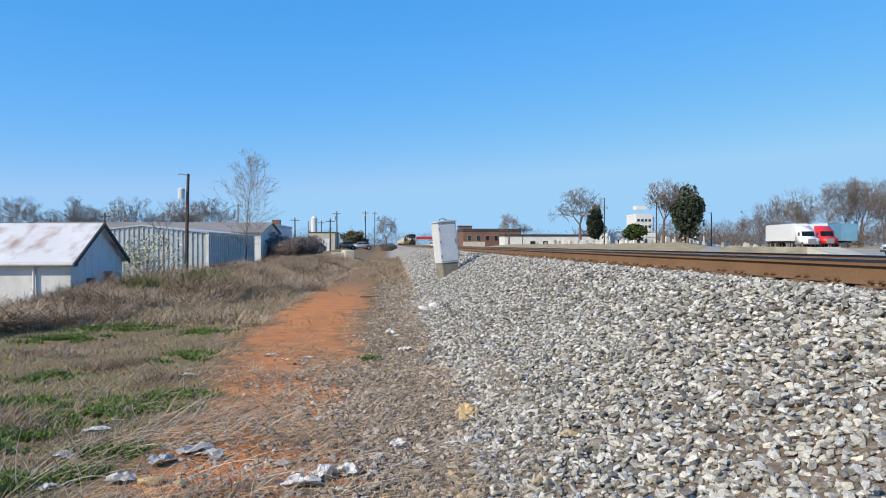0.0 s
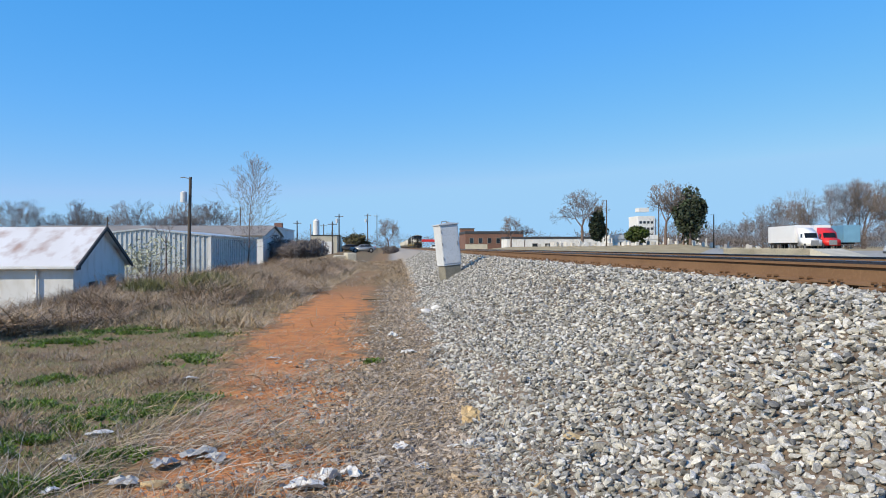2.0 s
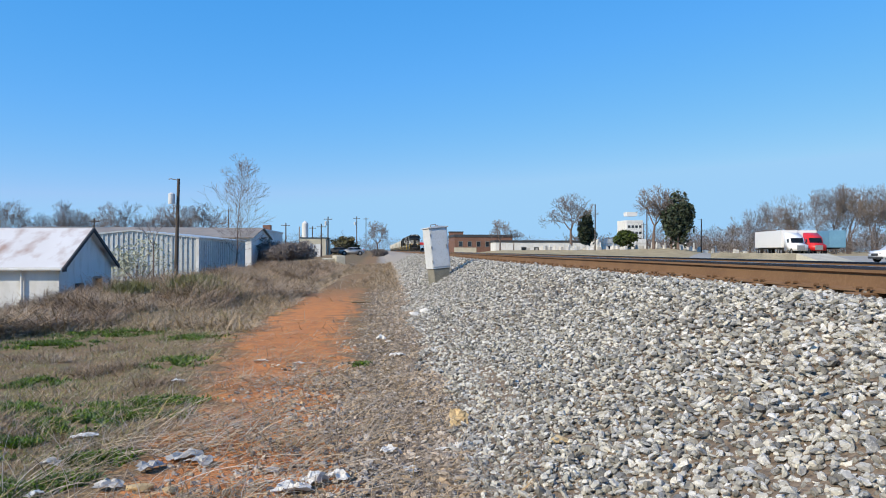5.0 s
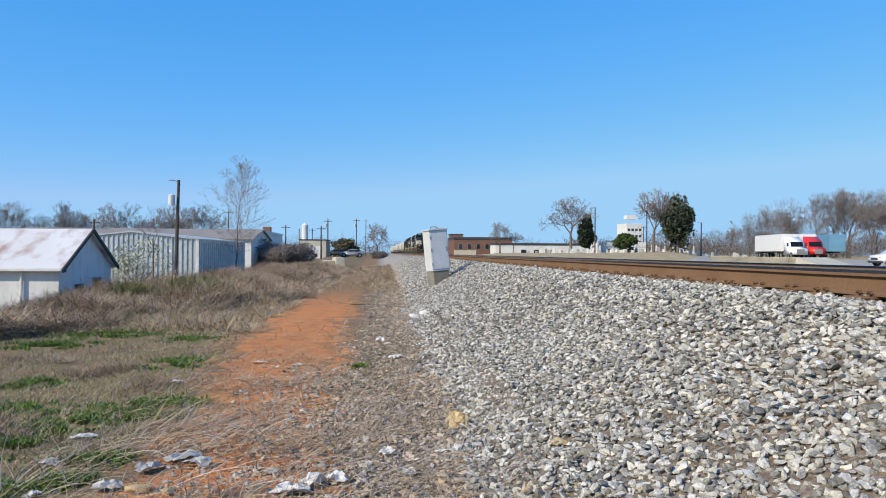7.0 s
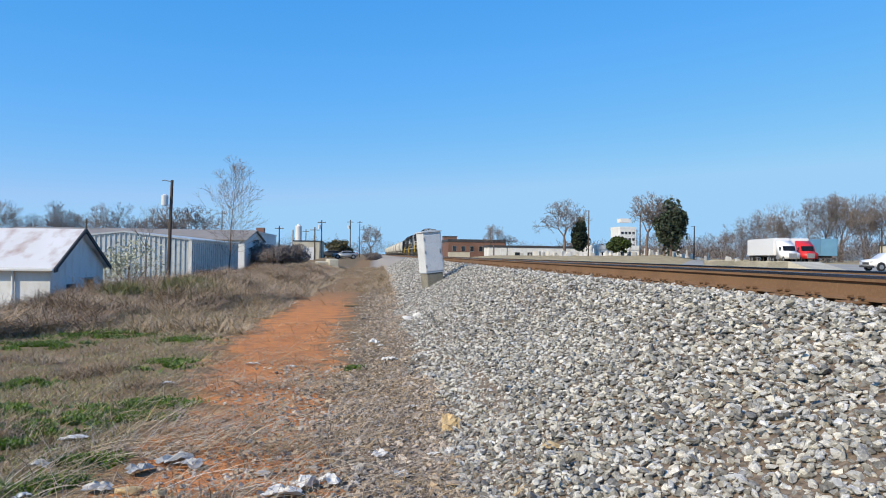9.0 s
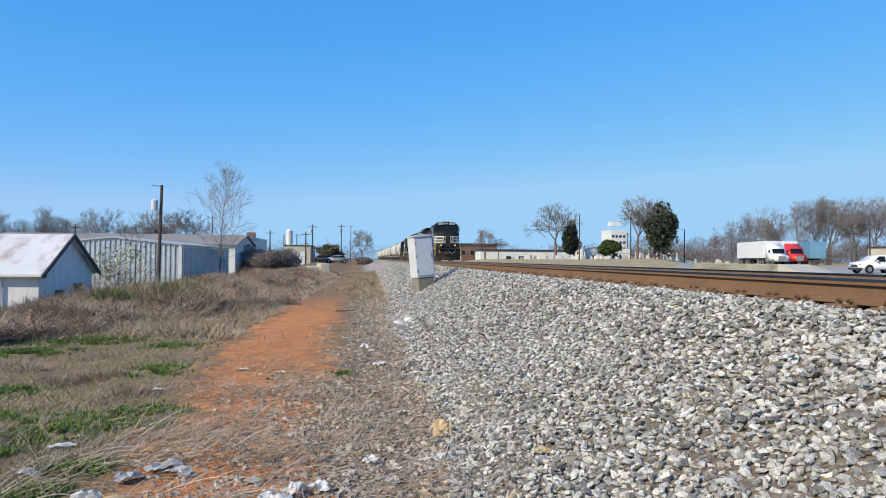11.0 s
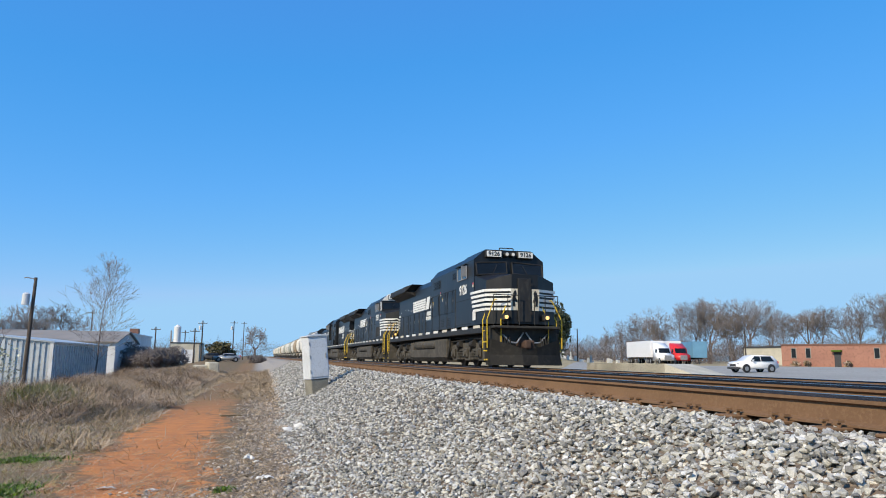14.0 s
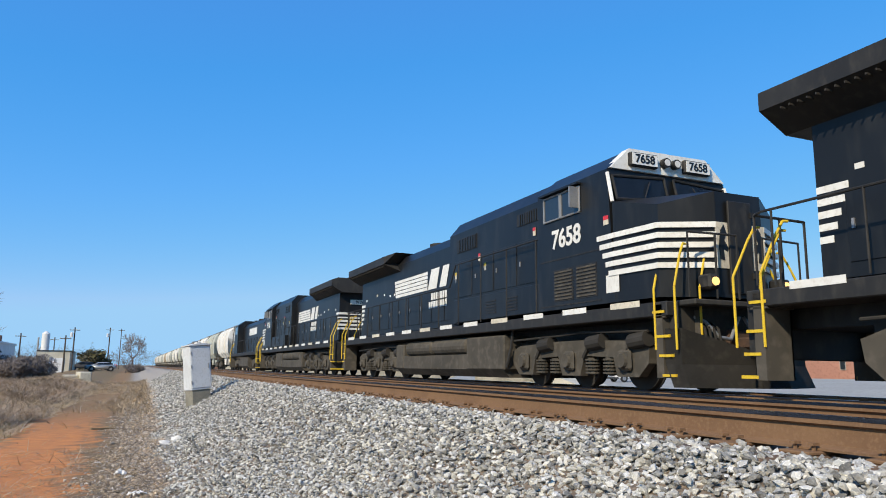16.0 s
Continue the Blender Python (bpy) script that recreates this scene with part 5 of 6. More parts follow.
def build_litter():
    z = land
    scraps = ((-0.56, 4.66, 0.3, 0.16, 0.09, 12), (-0.42, 4.8, 0.2, 0.12, 0.11, 40), (-0.28, 4.84, 0.17, 0.1, 0.1, -20), (0.08, 5.44, 0.16, 0.1, 0.08, 35), (0.22, 5.0, 0.12, 0.12, 0.06, 80), (0.5, 5.36, 0.17, 0.06, 0.04, 5), (0.6, 5.38, 0.08, 0.05, 0.04, 40),
              (0.03, 12.15, 0.2, 0.16, 0.16, 0), (0.16, 12.0, 0.16, 0.08, 0.05, 10), (0.27, 10.4, 0.3, 0.16, 0.1, 15), (-2.47, 6.2, 0.26, 0.08, 0.04, 25), (-1.67, 10.2, 0.24, 0.1, 0.05, 0), (-1.1, 9.9, 0.16, 0.08, 0.04, 12), (0.42, 7.26, 0.16, 0.06, 0.04, 20), (-2.2, 4.75, 0.13, 0.08, 0.05, 50), (-0.36, 14.0, 0.14, 0.08, 0.04, 0), (-2.4, 8.7, 0.16, 0.1, 0.04, 30))
    for i, (x, y, w, d, h, rz) in enumerate(scraps):
        crumpled("paper_scrap", pose(x, y, z(x, y) + 0.015, 0, 0, rz), w * 0.85, d * 0.85, h * 0.7, M["paper"], "crumpled white paper scrap lying on the ground", 50 + i)
    for i, (x, y, w, d, h, rz) in enumerate(((-1.45, 5.45, 0.26, 0.2, 0.06, 20), (-1.62, 5.2, 0.2, 0.12, 0.05, 60), (-1.3, 5.3, 0.2, 0.14, 0.05, -30), (-2.38, 5.38, 0.14, 0.1, 0.05, 0), (-1.76, 4.8, 0.18, 0.1, 0.05, 10))):
        crumpled("plastic_sheet", pose(x, y, z(x, y) + 0.02, 0, 0, rz), w, d, h, M["film"], "torn dull translucent grey plastic sheet among dead stalks", 130 + i)
    for i, (x, y, r) in enumerate(((0.78, 15.5, 0.16), (0.98, 15.3, 0.15))):
        lump("white_stone", x, y, r, M["paper"], "large pale broken stone at the ballast edge", 70 + i, (0.8, 0.7, 0.9))
    crumpled("card_scrap", pose(0.69, 6.1, z(0.69, 6.1) + 0.06, 50, 8, 10), 0.17, 0.16, 0.03, M["card"], "torn buff cardboard scrap stuck in the stones", 81)
    bm = bmesh.new()
    bm_box(bm, (-0.3, -0.05, 0), (0.3, 0.05, 0.05), 0.008)
    tagged(part("timber_offcut", bm, M["straw"], None, "short weathered timber offcut by the path", pose(-0.54, 21, z(-0.54, 21), 0, 2, 25)), "", "timber")
    for i, (x, y, r) in enumerate(((-1.35, 4.7, 0.07), (-0.8, 9.1, 0.05), (-0.7, 10.5, 0.05), (0.72, 7.6, 0.06), (-1.55, 4.75, 0.09), (1.2, 4.6, 0.08))):
        lump("clay_stone", x, y, r, M["clay"], "buff stone lying on the clay path", 90 + i)
    for i, (x, y, r) in enumerate(((-0.55, 5.2, 0.05), (-0.75, 5.1, 0.06), (0.2, 4.75, 0.06), (-0.05, 4.6, 0.05), (0.55, 4.6, 0.06))):
        lump("grey_stone", x, y, r, M["stone_dirty"], "loose grey stone on the clay", 190 + i)


build_litter()

# ---- trees ----
def bare_tree(height, seed, trunk=0.2, bole=0.2, angle=32, levels=7, thin=0.018, leader=False, rise=0.9, reach=0.3, start=4):
    """Meshes of a leafless tree: trunk and limbs that fork again and again into fine twigs. leader: one stem to the top with climbing side limbs."""
    rng = random.Random(seed)
    bm = bmesh.new()
    tv, tf = [], []

    def twig(p, q, r):
        d = (q - p)
        s = d.orthogonal().normalized() * r
        t = d.cross(s).normalized() * r
        k = len(tv)
        tv.extend([tuple(p + s), tuple(p - s * 0.5 + t * 0.87), tuple(p - s * 0.5 - t * 0.87), tuple(q + s * 0.4), tuple(q - s * 0.2 + t * 0.35), tuple(q - s * 0.2 - t * 0.35)])
        tf.extend([(k, k + 1, k + 4, k + 3), (k + 1, k + 2, k + 5, k + 4), (k + 2, k, k + 3, k + 5)])

    def away(d, degrees, a):
        s = d.orthogonal().normalized()
        t = d.cross(s)
        return (d * math.cos(radians(degrees)) + (s * math.cos(a) + t * math.sin(a)) * math.sin(radians(degrees))).normalized()

    def grow(p, d, length, r, level):
        a = rng.uniform(0, 6.283)
        for half in range(2):
            d = (d + Vector((rng.uniform(-1, 1), rng.uniform(-1, 1), rng.uniform(-0.6, 1.0))) * 0.13).normalized()
            q = p + d * (length * 0.5)
            if level < 4:
                bm_tube(bm, p, q, r, r * 0.86, 6 if level < 2 else 4)
            else:
                twig(p, q, max(r, thin))
            p, r = q, r * 0.86
            if half == 0 and 2 <= level < levels:
                grow(p, away(d, rng.uniform(35, 60), rng.uniform(0, 6.283)), length * rng.uniform(0.45, 0.7), max(r * 0.5, thin * 0.7), level + 1 if level < 4 else level + 2)
        if level >= levels:
            return
        n = 3 if level < 1 or rng.random() < 0.35 else 2
        for k in range(n):
            nd = away(d, angle * rng.uniform(0.55, 1.25), a + 6.283 * k / n + rng.uniform(-0.5, 0.5))
            nd = (nd + Vector((0, 0, 0.1))).normalized()
            grow(p, nd, length * rng.uniform(0.68, 0.92), max(r * (0.78 if k == 0 else 0.66), thin * 0.8), level + 1)

    if leader:
        p, d, r, n = Vector((0, 0, -0.3)), Vector((0, 0, 1)), trunk, 26
        for i in range(n):
            s = (i + 1) / n
            q = p + d * (height / n)
            bm_tube(bm, p, q, r, r * 0.92, 6)
            p, r = q, r * 0.92
            d = (d + Vector((rng.uniform(-1, 1), rng.uniform(-1, 1), 0.6)) * 0.05).normalized()
            if s > bole:
                u = (s - bole) / (1 - bole)
                for k in range(2):
                    b = 2.4 * i + 3.14 * k + rng.uniform(-0.5, 0.5)
                    nd = Vector((math.cos(b), math.sin(b), rise * rng.uniform(0.7, 1.3))).normalized()
                    grow(p, nd, height * reach * (0.3 + 0.7 * (1 - u)) * min(1, 0.55 + 1.5 * u) * rng.uniform(0.35, 0.6), max(r * 0.45, thin), start)
    else:
        bm_tube(bm, (0, 0, -0.3), (0, 0, height * bole), trunk * 1.15, trunk, 9)
        grow(Vector((0, 0, height * bole)), Vector((0, 0, 1)), height * 0.2, trunk, 0)
    k = height / max(v[2] for v in tv)
    for v in bm.verts:
        v.co *= k
    tv = [(x * k, y * k, z * k) for x, y, z in tv]
    return mesh_of("trunk", bm, M["bark"]), from_lists("crown", tv, tf, M["twig"])


def put_tree(meshes, x, y, rz=0.0, size=1.0, label="", name="tree"):
    t = thing(name, label, "tree", pose(x, y, land(x, y), 0, 0, rz))
    t.scale = (size, size, size)
    part("trunk", meshes[0], None, t)
    part("crown", meshes[1], None, t)
    return t


def leafy(name, at, radii, count, leaf, mat, label, seed, trunk_h=1.0, category="tree", lumps=14, slim=1.0):
    """A dense crown of small leaf clumps on a tapered trunk, with an uneven outline."""
    rng = np.random.default_rng(seed)
    t = thing(name, label, category, at)
    centres = rng.normal(0, 0.45, (lumps, 3))
    sizes = rng.uniform(0.3, 0.6, lumps)
    verts, faces = [], []
    for i in range(count):
        j = rng.integers(lumps)
        d = rng.normal(0, 1, 3)
        d /= np.linalg.norm(d)
        c = centres[j] + d * sizes[j] * rng.uniform(0.75, 1.05)
        if np.linalg.norm(c) > 1.25:
            continue
        p = c * radii + (0, 0, trunk_h + radii[2])
        if p[2] < 0.1:
            continue
        u, v = rng.normal(0, 1, 3) * leaf, rng.normal(0, 1, 3) * leaf * slim
        k = len(verts)
        verts += [tuple(p - u), tuple(p + v), tuple(p + u), tuple(p - v)]
        faces.append((k, k + 1, k + 2, k + 3))
    part("crown", from_lists("crown", verts, faces, M[mat]), None, t)
    bm = bmesh.new()
    bm_tube(bm, (0, 0, -0.3), (0, 0, trunk_h + radii[2]), 0.06 * radii[2] + 0.05, 0.03, 8)
    for k in range(5):
        a = 1.26 * k
        bm_tube(bm, (0, 0, trunk_h + 0.15 * k), (math.cos(a) * radii[0] * 0.6, math.sin(a) * radii[1] * 0.6, trunk_h + radii[2] * 1.1), 0.05, 0.015, 5)
    part("trunk", bm, M["bark"], t)
    return t


KINDS = [bare_tree(10, 3, 0.22, 0.16, 35, thin=0.035), bare_tree(10, 8, 0.16, 0.16, 30, thin=0.028), bare_tree(10, 12, 0.26, 0.14, 42, thin=0.035), bare_tree(9, 17, 0.16, 0.14, 33, thin=0.028)]
WOODS = [bare_tree(10, 53, 0.17, 0.16, 28, 7, 0.02), bare_tree(10, 58, 0.16, 0.2, 26, 7, 0.02), bare_tree(9, 61, 0.14, 0.15, 32, 7, 0.02), bare_tree(10, 64, 0.16, 0.15, 28, 7, 0.02, True, 1.3, 0.42)]
SLIM = bare_tree(9.2, 23, 0.1, 0.2, 30, 7, 0.012, True, 1.25, 0.38, 4)
YOUNG = bare_tree(4.2, 29, 0.045, 0.45, 30, 5, 0.007)

put_tree(SLIM, -10.7, 54, 30, 1.0, "slender leafless young tree on the bank")
put_tree(YOUNG, -10.6, 34.4, 0, 1.0, "small leafless sapling on the bank")
put_tree(KINDS[2], 39.8, 144.5, 40, 1.2, "round-headed bare shade tree in the graveyard")
put_tree(KINDS[0], 48.2, 121, 10, 1.15, "tall bare tree in the graveyard")
put_tree(KINDS[3], 50.6, 119, 80, 1.2, "tall bare tree beside a dark evergreen")
leafy("evergreen_tree", pose(44.5, 148.5, land(44, 148)), np.array((1.75, 1.75, 3.3)), 6000, 0.15, "leaf_dark", "dark dense evergreen tree in the graveyard", 5, 1.2, "tree", 26)
leafy("evergreen_tree", pose(51.0, 117.2, land(51, 117)), np.array((2.4, 2.3, 4.0)), 8000, 0.15, "leaf_dark", "tall dark evergreen tree beside bare trees", 6, 1.0, "tree", 34)
leafy("round_bush", pose(46.9, 131.5, land(47, 131)), np.array((2.4, 2.4, 1.8)), 3600, 0.16, "leaf_green", "clipped round green bush by the graveyard", 7, 0.8, "bush")
leafy("blossom_bush", pose(-12.4, 37.5, land(-12.4, 37.5)), np.array((1.7, 1.4, 1.35)), 2600, 0.035, "blossom", "thin pale budding bush beside the metal shed", 8, 0.3, "bush")
leafy("leafy_bush", pose(-6.5, 140, land(-6.5, 140)), np.array((3.4, 3, 1.6)), 5000, 0.12, "thicket", "olive green roadside bush thicket", 9, 0.2, "bush")
leafy("brown_bush", pose(-14.5, 88, land(-14, 88)), np.array((3.6, 3, 1.7)), 7000, 0.22, "twig", "bare brown thicket before the white building", 10, 0.0, "bush", 14, 0.12)
leafy("brown_bush", pose(-10.5, 84, land(-10, 84)), np.array((2.6, 2.5, 1.3)), 7000, 0.22, "twig", "low brown thicket by the bank", 12, 0.0, "bush", 14, 0.12)
leafy("brown_bush", pose(-0.3, 122, land(0, 122)), np.array((1.5, 2.0, 0.6)), 3000, 0.22, "twig", "low brown thicket near the poles", 13, 0.0, "bush", 14, 0.12)
put_tree(KINDS[2], -0.4, 131, 0, 0.66, "small bare tree beside the road")
put_tree(KINDS[2], 27.5, 160, 0, 0.72, "bare street tree before the brick building")
put_tree(KINDS[0], 31.0, 162, 50, 0.5, "small bare street tree before the low wall")
put_tree(KINDS[0], -27, 96, 20, 0.85, "bare tree behind the long roof")
put_tree(KINDS[2], -24, 99, 70, 0.85, "bare tree behind the long roof")
wood_rng = random.Random(5)
for i in range(54):
    s = i / 53
    x, y = 76 + 48 * s + wood_rng.uniform(-5, 5), 152 - 78 * s + wood_rng.uniform(-7, 7)
    put_tree(WOODS[i % 4], x + 6, y + 6, wood_rng.uniform(0, 360), wood_rng.uniform(0.85, 1.1) * float(np.interp(s, (0, 0.08, 0.17, 0.24, 0.32, 0.42, 1), (0.7, 0.9, 1.05, 1.5, 1.4, 1.25, 1.3))), "bare tree in the strip of woods behind the trucks")
for i in range(18):
    put_tree(WOODS[(i + 1) % 4], -62 + 1.9 * i + wood_rng.uniform(-1.5, 1.5), 96 + wood_rng.uniform(-6, 12), wood_rng.uniform(0, 360), wood_rng.uniform(0.62, 0.9), "bare tree in the woods beyond the sheds")


def far_woods(name, pts, mat, seed, label, size=1.0, width=0.016):
    """A far belt of woods as a fuzz of fine twigs."""
    rng = np.random.default_rng(seed)
    spots = []
    for x0, y0, x1, y1, h, n in pts:
        for _ in range(n):
            s = rng.random()
            x, y = x0 + (x1 - x0) * s + rng.normal(0, 3), y0 + (y1 - y0) * s + rng.normal(0, 4)
            hh = h * (0.6 + 0.55 * noise.noise((x * 0.08, y * 0.08, 4)) + 0.3 * noise.noise((x * 0.3, y * 0.3, 2)))
            z = land(x, y) + max(0, hh) * rng.random() ** 0.8
            spots.append((x, y, z, rng.uniform(0.4, 1.3) * size))
    return blades(name, spots, mat, label, "woods", seed, 0.5, width * size, 2)


far_woods("undergrowth", [(66, 164, 126, 74, 7.0, 46000), (-70, 92, -30, 100, 5.0, 18000)], M["twig"], 41, "bare twiggy undergrowth between the trees", 0.9, 0.022)
far_woods("distant_woods", [(-260, 430, 10, 640, 17, 20000), (14, 640, 330, 560, 15, 20000), (330, 560, 520, 200, 16, 12000), (-260, 430, -160, 120, 10, 9000), (70, 250, 170, 330, 7, 9000), (150, 300, 250, 200, 9, 9000)], M["twig"], 42, "distant belt of bare brown woods", 1.6, 0.035)


# ---- poles ----
def utility_pole(x, y, h, label, arm=True, can=False, lean=0.0):
    t = thing("utility_pole", label, "utility pole", pose(x, y, land(x, y), 0, lean, 0), "utility poles")
    bm = bmesh.new()
    bm_tube(bm, (0, 0, -0.5), (0, 0, h), 0.125, 0.085, 10)
    part("pole", bm, M["pole"], t)
    if arm:
        box_part("crossarm", (-0.7, -0.11, h - 0.48), (0.7, -0.03, h - 0.39), M["pole"], t)
        for k in range(4):
            bm = bmesh.new()
            bm_tube(bm, (-0.63 + 0.42 * k, -0.07, h - 0.39), (-0.63 + 0.42 * k, -0.07, h - 0.25), 0.04, 0.025, 6)
            part("insulator", bm, M["concrete"], t)
    else:
        bm = bmesh.new()
        bm_path(bm, [(0, 0, h - 0.1), (-0.45, 0, h - 0.02), (-0.6, 0, h - 0.05)], 0.03)
        part("bracket", bm, M["steel"], t)
    if can:
        bm = bmesh.new()
        bm_tube(bm, (-0.36, -0.1, h * 0.77), (-0.36, -0.1, h * 0.77 + 0.62), 0.2, 0.2, 14)
        bm_tube(bm, (-0.36, -0.1, h * 0.77 + 0.62), (-0.36, -0.1, h * 0.77 + 0.7), 0.2, 0.08, 14)
        part("transformer", bm, M["box_paint"], t, "pale grey transformer can")
    return t


utility_pole(-12.55, 45.0, 6.9, "dark timber utility pole with a grey transformer can", False, True, 1.4)
for x, y, top, can in ((-8.6, 119.7, 7.2, True), (-8.9, 109.7, 5.6, False), (-4.8, 150, 8.7, True), (-3.6, 190, 10.4, False), (-34, 88, 5.4, False), (-27, 130, 9.0, False), (-15.2, 117, 6.0, False), (-14, 150, 6.6, False)):
    utility_pole(x, y, top - land(x, y), "dark timber utility pole with a crossarm beside the street", True, can)
for x, y, top in ((35.6, 114.5, 9.3), (47.0, 121.1, 9.2), (56, 119, 7.2), (69, 180, 9), (31, 185, 9.3), (88, 99, 8.6), (70.5, 92, 6.2)):
    utility_pole(x, y, top - land(x, y), "slim timber pole standing beyond the tracks", x > 60, False)


# ---- buildings ----
def window_part(parent, axis, pos, a, z0, w, h, sign):
    """A framed pane on a wall; axis: the one the wall's normal follows."""
    def box(name, lo_a, hi_a, lo_z, hi_z, d0, d1, mat, par):
        lo, hi = sorted((pos + sign * d0, pos + sign * d1))
        if axis == "y":
            return box_part(name, (lo_a, lo, lo_z), (hi_a, hi, hi_z), mat, par)
        return box_part(name, (lo, lo_a, lo_z), (hi, hi_a, hi_z), mat, par)
    f = box("window", a, a + w, z0, z0 + h, 0.002, 0.06, M["window_frame"], parent)
    box("pane", a + 0.08, a + w - 0.08, z0 + 0.08, z0 + h - 0.08, 0.05, 0.075, M["glass"], f)
    return f


def gable_shed(name, x0, x1, y0, y1, base, eave, ridge, along, wall, roof, label, over=0.25, ribs=0.0):
    """A shed with a pitched roof; along: the axis of its ridge."""
    t = thing(name, label, "building")
    bm = bmesh.new()
    if along == "x":
        ym = (y0 + y1) / 2
        bm_prism(bm, [(y0, base), (y1, base), (y1, eave), (ym, ridge), (y0, eave)], "x", x0, x1)
    else:
        xm = (x0 + x1) / 2
        bm_prism(bm, [(x0, base), (x1, base), (x1, eave), (xm, ridge), (x0, eave)], "y", y0, y1)
    part("wall", bm, wall, t)
    for s in (-1, 1):
        bm = bmesh.new()
        if along == "x":
            e, m = (y0 if s < 0 else y1), (y0 + y1) / 2
            k = (ridge - eave) / abs(m - e) * over
            bm_prism(bm, [(e + s * over, eave - k), (m, ridge), (m, ridge + 0.09), (e + s * over, eave - k + 0.09)], "x", x0 - over, x1 + over)
        else:
            e, m = (x0 if s < 0 else x1), (x0 + x1) / 2
            k = (ridge - eave) / abs(m - e) * over
            bm_prism(bm, [(e + s * over, eave - k), (m, ridge), (m, ridge + 0.09), (e + s * over, eave - k + 0.09)], "y", y0 - over, y1 + over)
        part("roof_slope", bm, roof, t)
    return t


shed = gable_shed("tin_shed", -19.5, -11.1, 25.7, 30.5, -1.9, 1.0, 2.32, "x", M["white_wall"], M["tin_roof"], "old white shed with a rust-stained tin roof", 0.2)
box_part("bargeboard", (-10.91, 25.5, 0.83), (-10.86, 25.75, 1.0), M["roof_dark"], shed)
for s in (-1, 1):
    bm = bmesh.new()
    bm_prism(bm, [(28.1 + s * 2.62, 0.82), (28.1, 2.3), (28.1, 2.44), (28.1 + s * 2.62, 0.97)], "x", -10.9, -10.84)
    part("bargeboard", bm, M["roof_dark"], shed)
box_part("gutter", (-19.7, 25.42, 0.86), (-10.9, 25.52, 0.96), M["white_wall"], shed, 0.02)
bm = bmesh.new()
bm_tube(bm, (-12.3, 25.62, -1.5), (-12.3, 25.62, 0.9), 0.05)
part("downpipe", bm, M["white_wall"], shed)
window_part(shed, "x", -11.1, 28.6, -0.35, 0.8, 0.9, 1)
box_part("vent_opening", (-11.1, 27.0, -0.5), (-11.06, 27.7, 0.35), M["roof_dark"], shed)

ware = gable_shed("metal_warehouse", -19.8, -11.6, 46.6, 62.6, -1.9, 2.33, 2.78, "y", M["metal_wall"], M["metal_wall"], "galvanised metal warehouse with ribbed walls", 0.12)
for k in range(27):
    x = -19.65 + 0.305 * k
    if x < -11.65:
        z = 2.33 + 0.45 * (1 - abs(x + 15.7) / 4.1)
        box_part("wall_rib", (x, 46.54, -1.8), (x + 0.07, 46.6, z - 0.05), M["metal_wall"], ware)
for k in range(26):
    box_part("wall_rib", (-11.6, 46.9 + 0.61 * k, -1.8), (-11.54, 46.97 + 0.61 * k, 2.2), M["metal_wall"], ware)
box_part("corner_trim", (-11.72, 46.52, -1.8), (-11.52, 46.62, 2.36), M["white_wall"], ware)

gable_shed("long_building", -42, -14.5, 82, 96, -0.5, 3.0, 4.25, "x", M["white_wall"], M["grey_roof"], "long low building with a grey pitched roof", 0.3)


def flat_building(name, x0, x1, y0, y1, base, top, wall, label, cap="roof_dark", windows=(), rise=0.25):
    t = thing(name, label, "building")
    box_part("wall", (x0, y0, base), (x1, y1, top), wall, t)
    box_part("parapet", (x0 - 0.12, y0 - 0.12, top), (x1 + 0.12, y1 + 0.12, top + rise), M[cap], t, 0.02)
    for axis, pos, a, z, w, h, s in windows:
        window_part(t, axis, pos, a, z, w, h, s)
    return t


flat_building("white_building", -21.5, -15.6, 97, 116, -0.4, 4.2, M["white_wall"], "two-storey white block building with a dark side", "white_wall", [("y", 97, -20.6 + 1.9 * k, 2.3, 1.0, 0.9, -1) for k in range(3)])
chim = box_part("chimney", (-16.8, 104, 4.2), (-15.7, 105.2, 5.2), M["brick"], None)
tagged(chim, "stubby brown brick chimney on the white building", "chimney")
garage = flat_building("garage", -13.2, -8.9, 119.5, 130, -0.2, 3.6, M["concrete"], "plain grey garage with a white roll-up door", "roof_dark", (), 0.12)
box_part("roll_up_door", (-11.6, 119.44, 0.2), (-9.6, 119.5, 2.6), M["white_wall"], garage, 0, "white roll-up door")
silo = thing("silo", "slim white storage silo beyond the sheds", "silo", pose(-26.7, 258, 0))
bm = bmesh.new()
bm_tube(bm, (0, 0, 0), (0, 0, 11.2), 1.15, 1.15, 24)
bm_tube(bm, (0, 0, 11.2), (0, 0, 12.0), 1.15, 0.3, 24)
part("tank", bm, M["white_wall"], silo)
bm = bmesh.new()
bm_tube(bm, (-2.0, 0, 0), (-2.0, 0, 10), 0.25, 0.25, 10)
part("pipe", bm, M["steel"], silo)

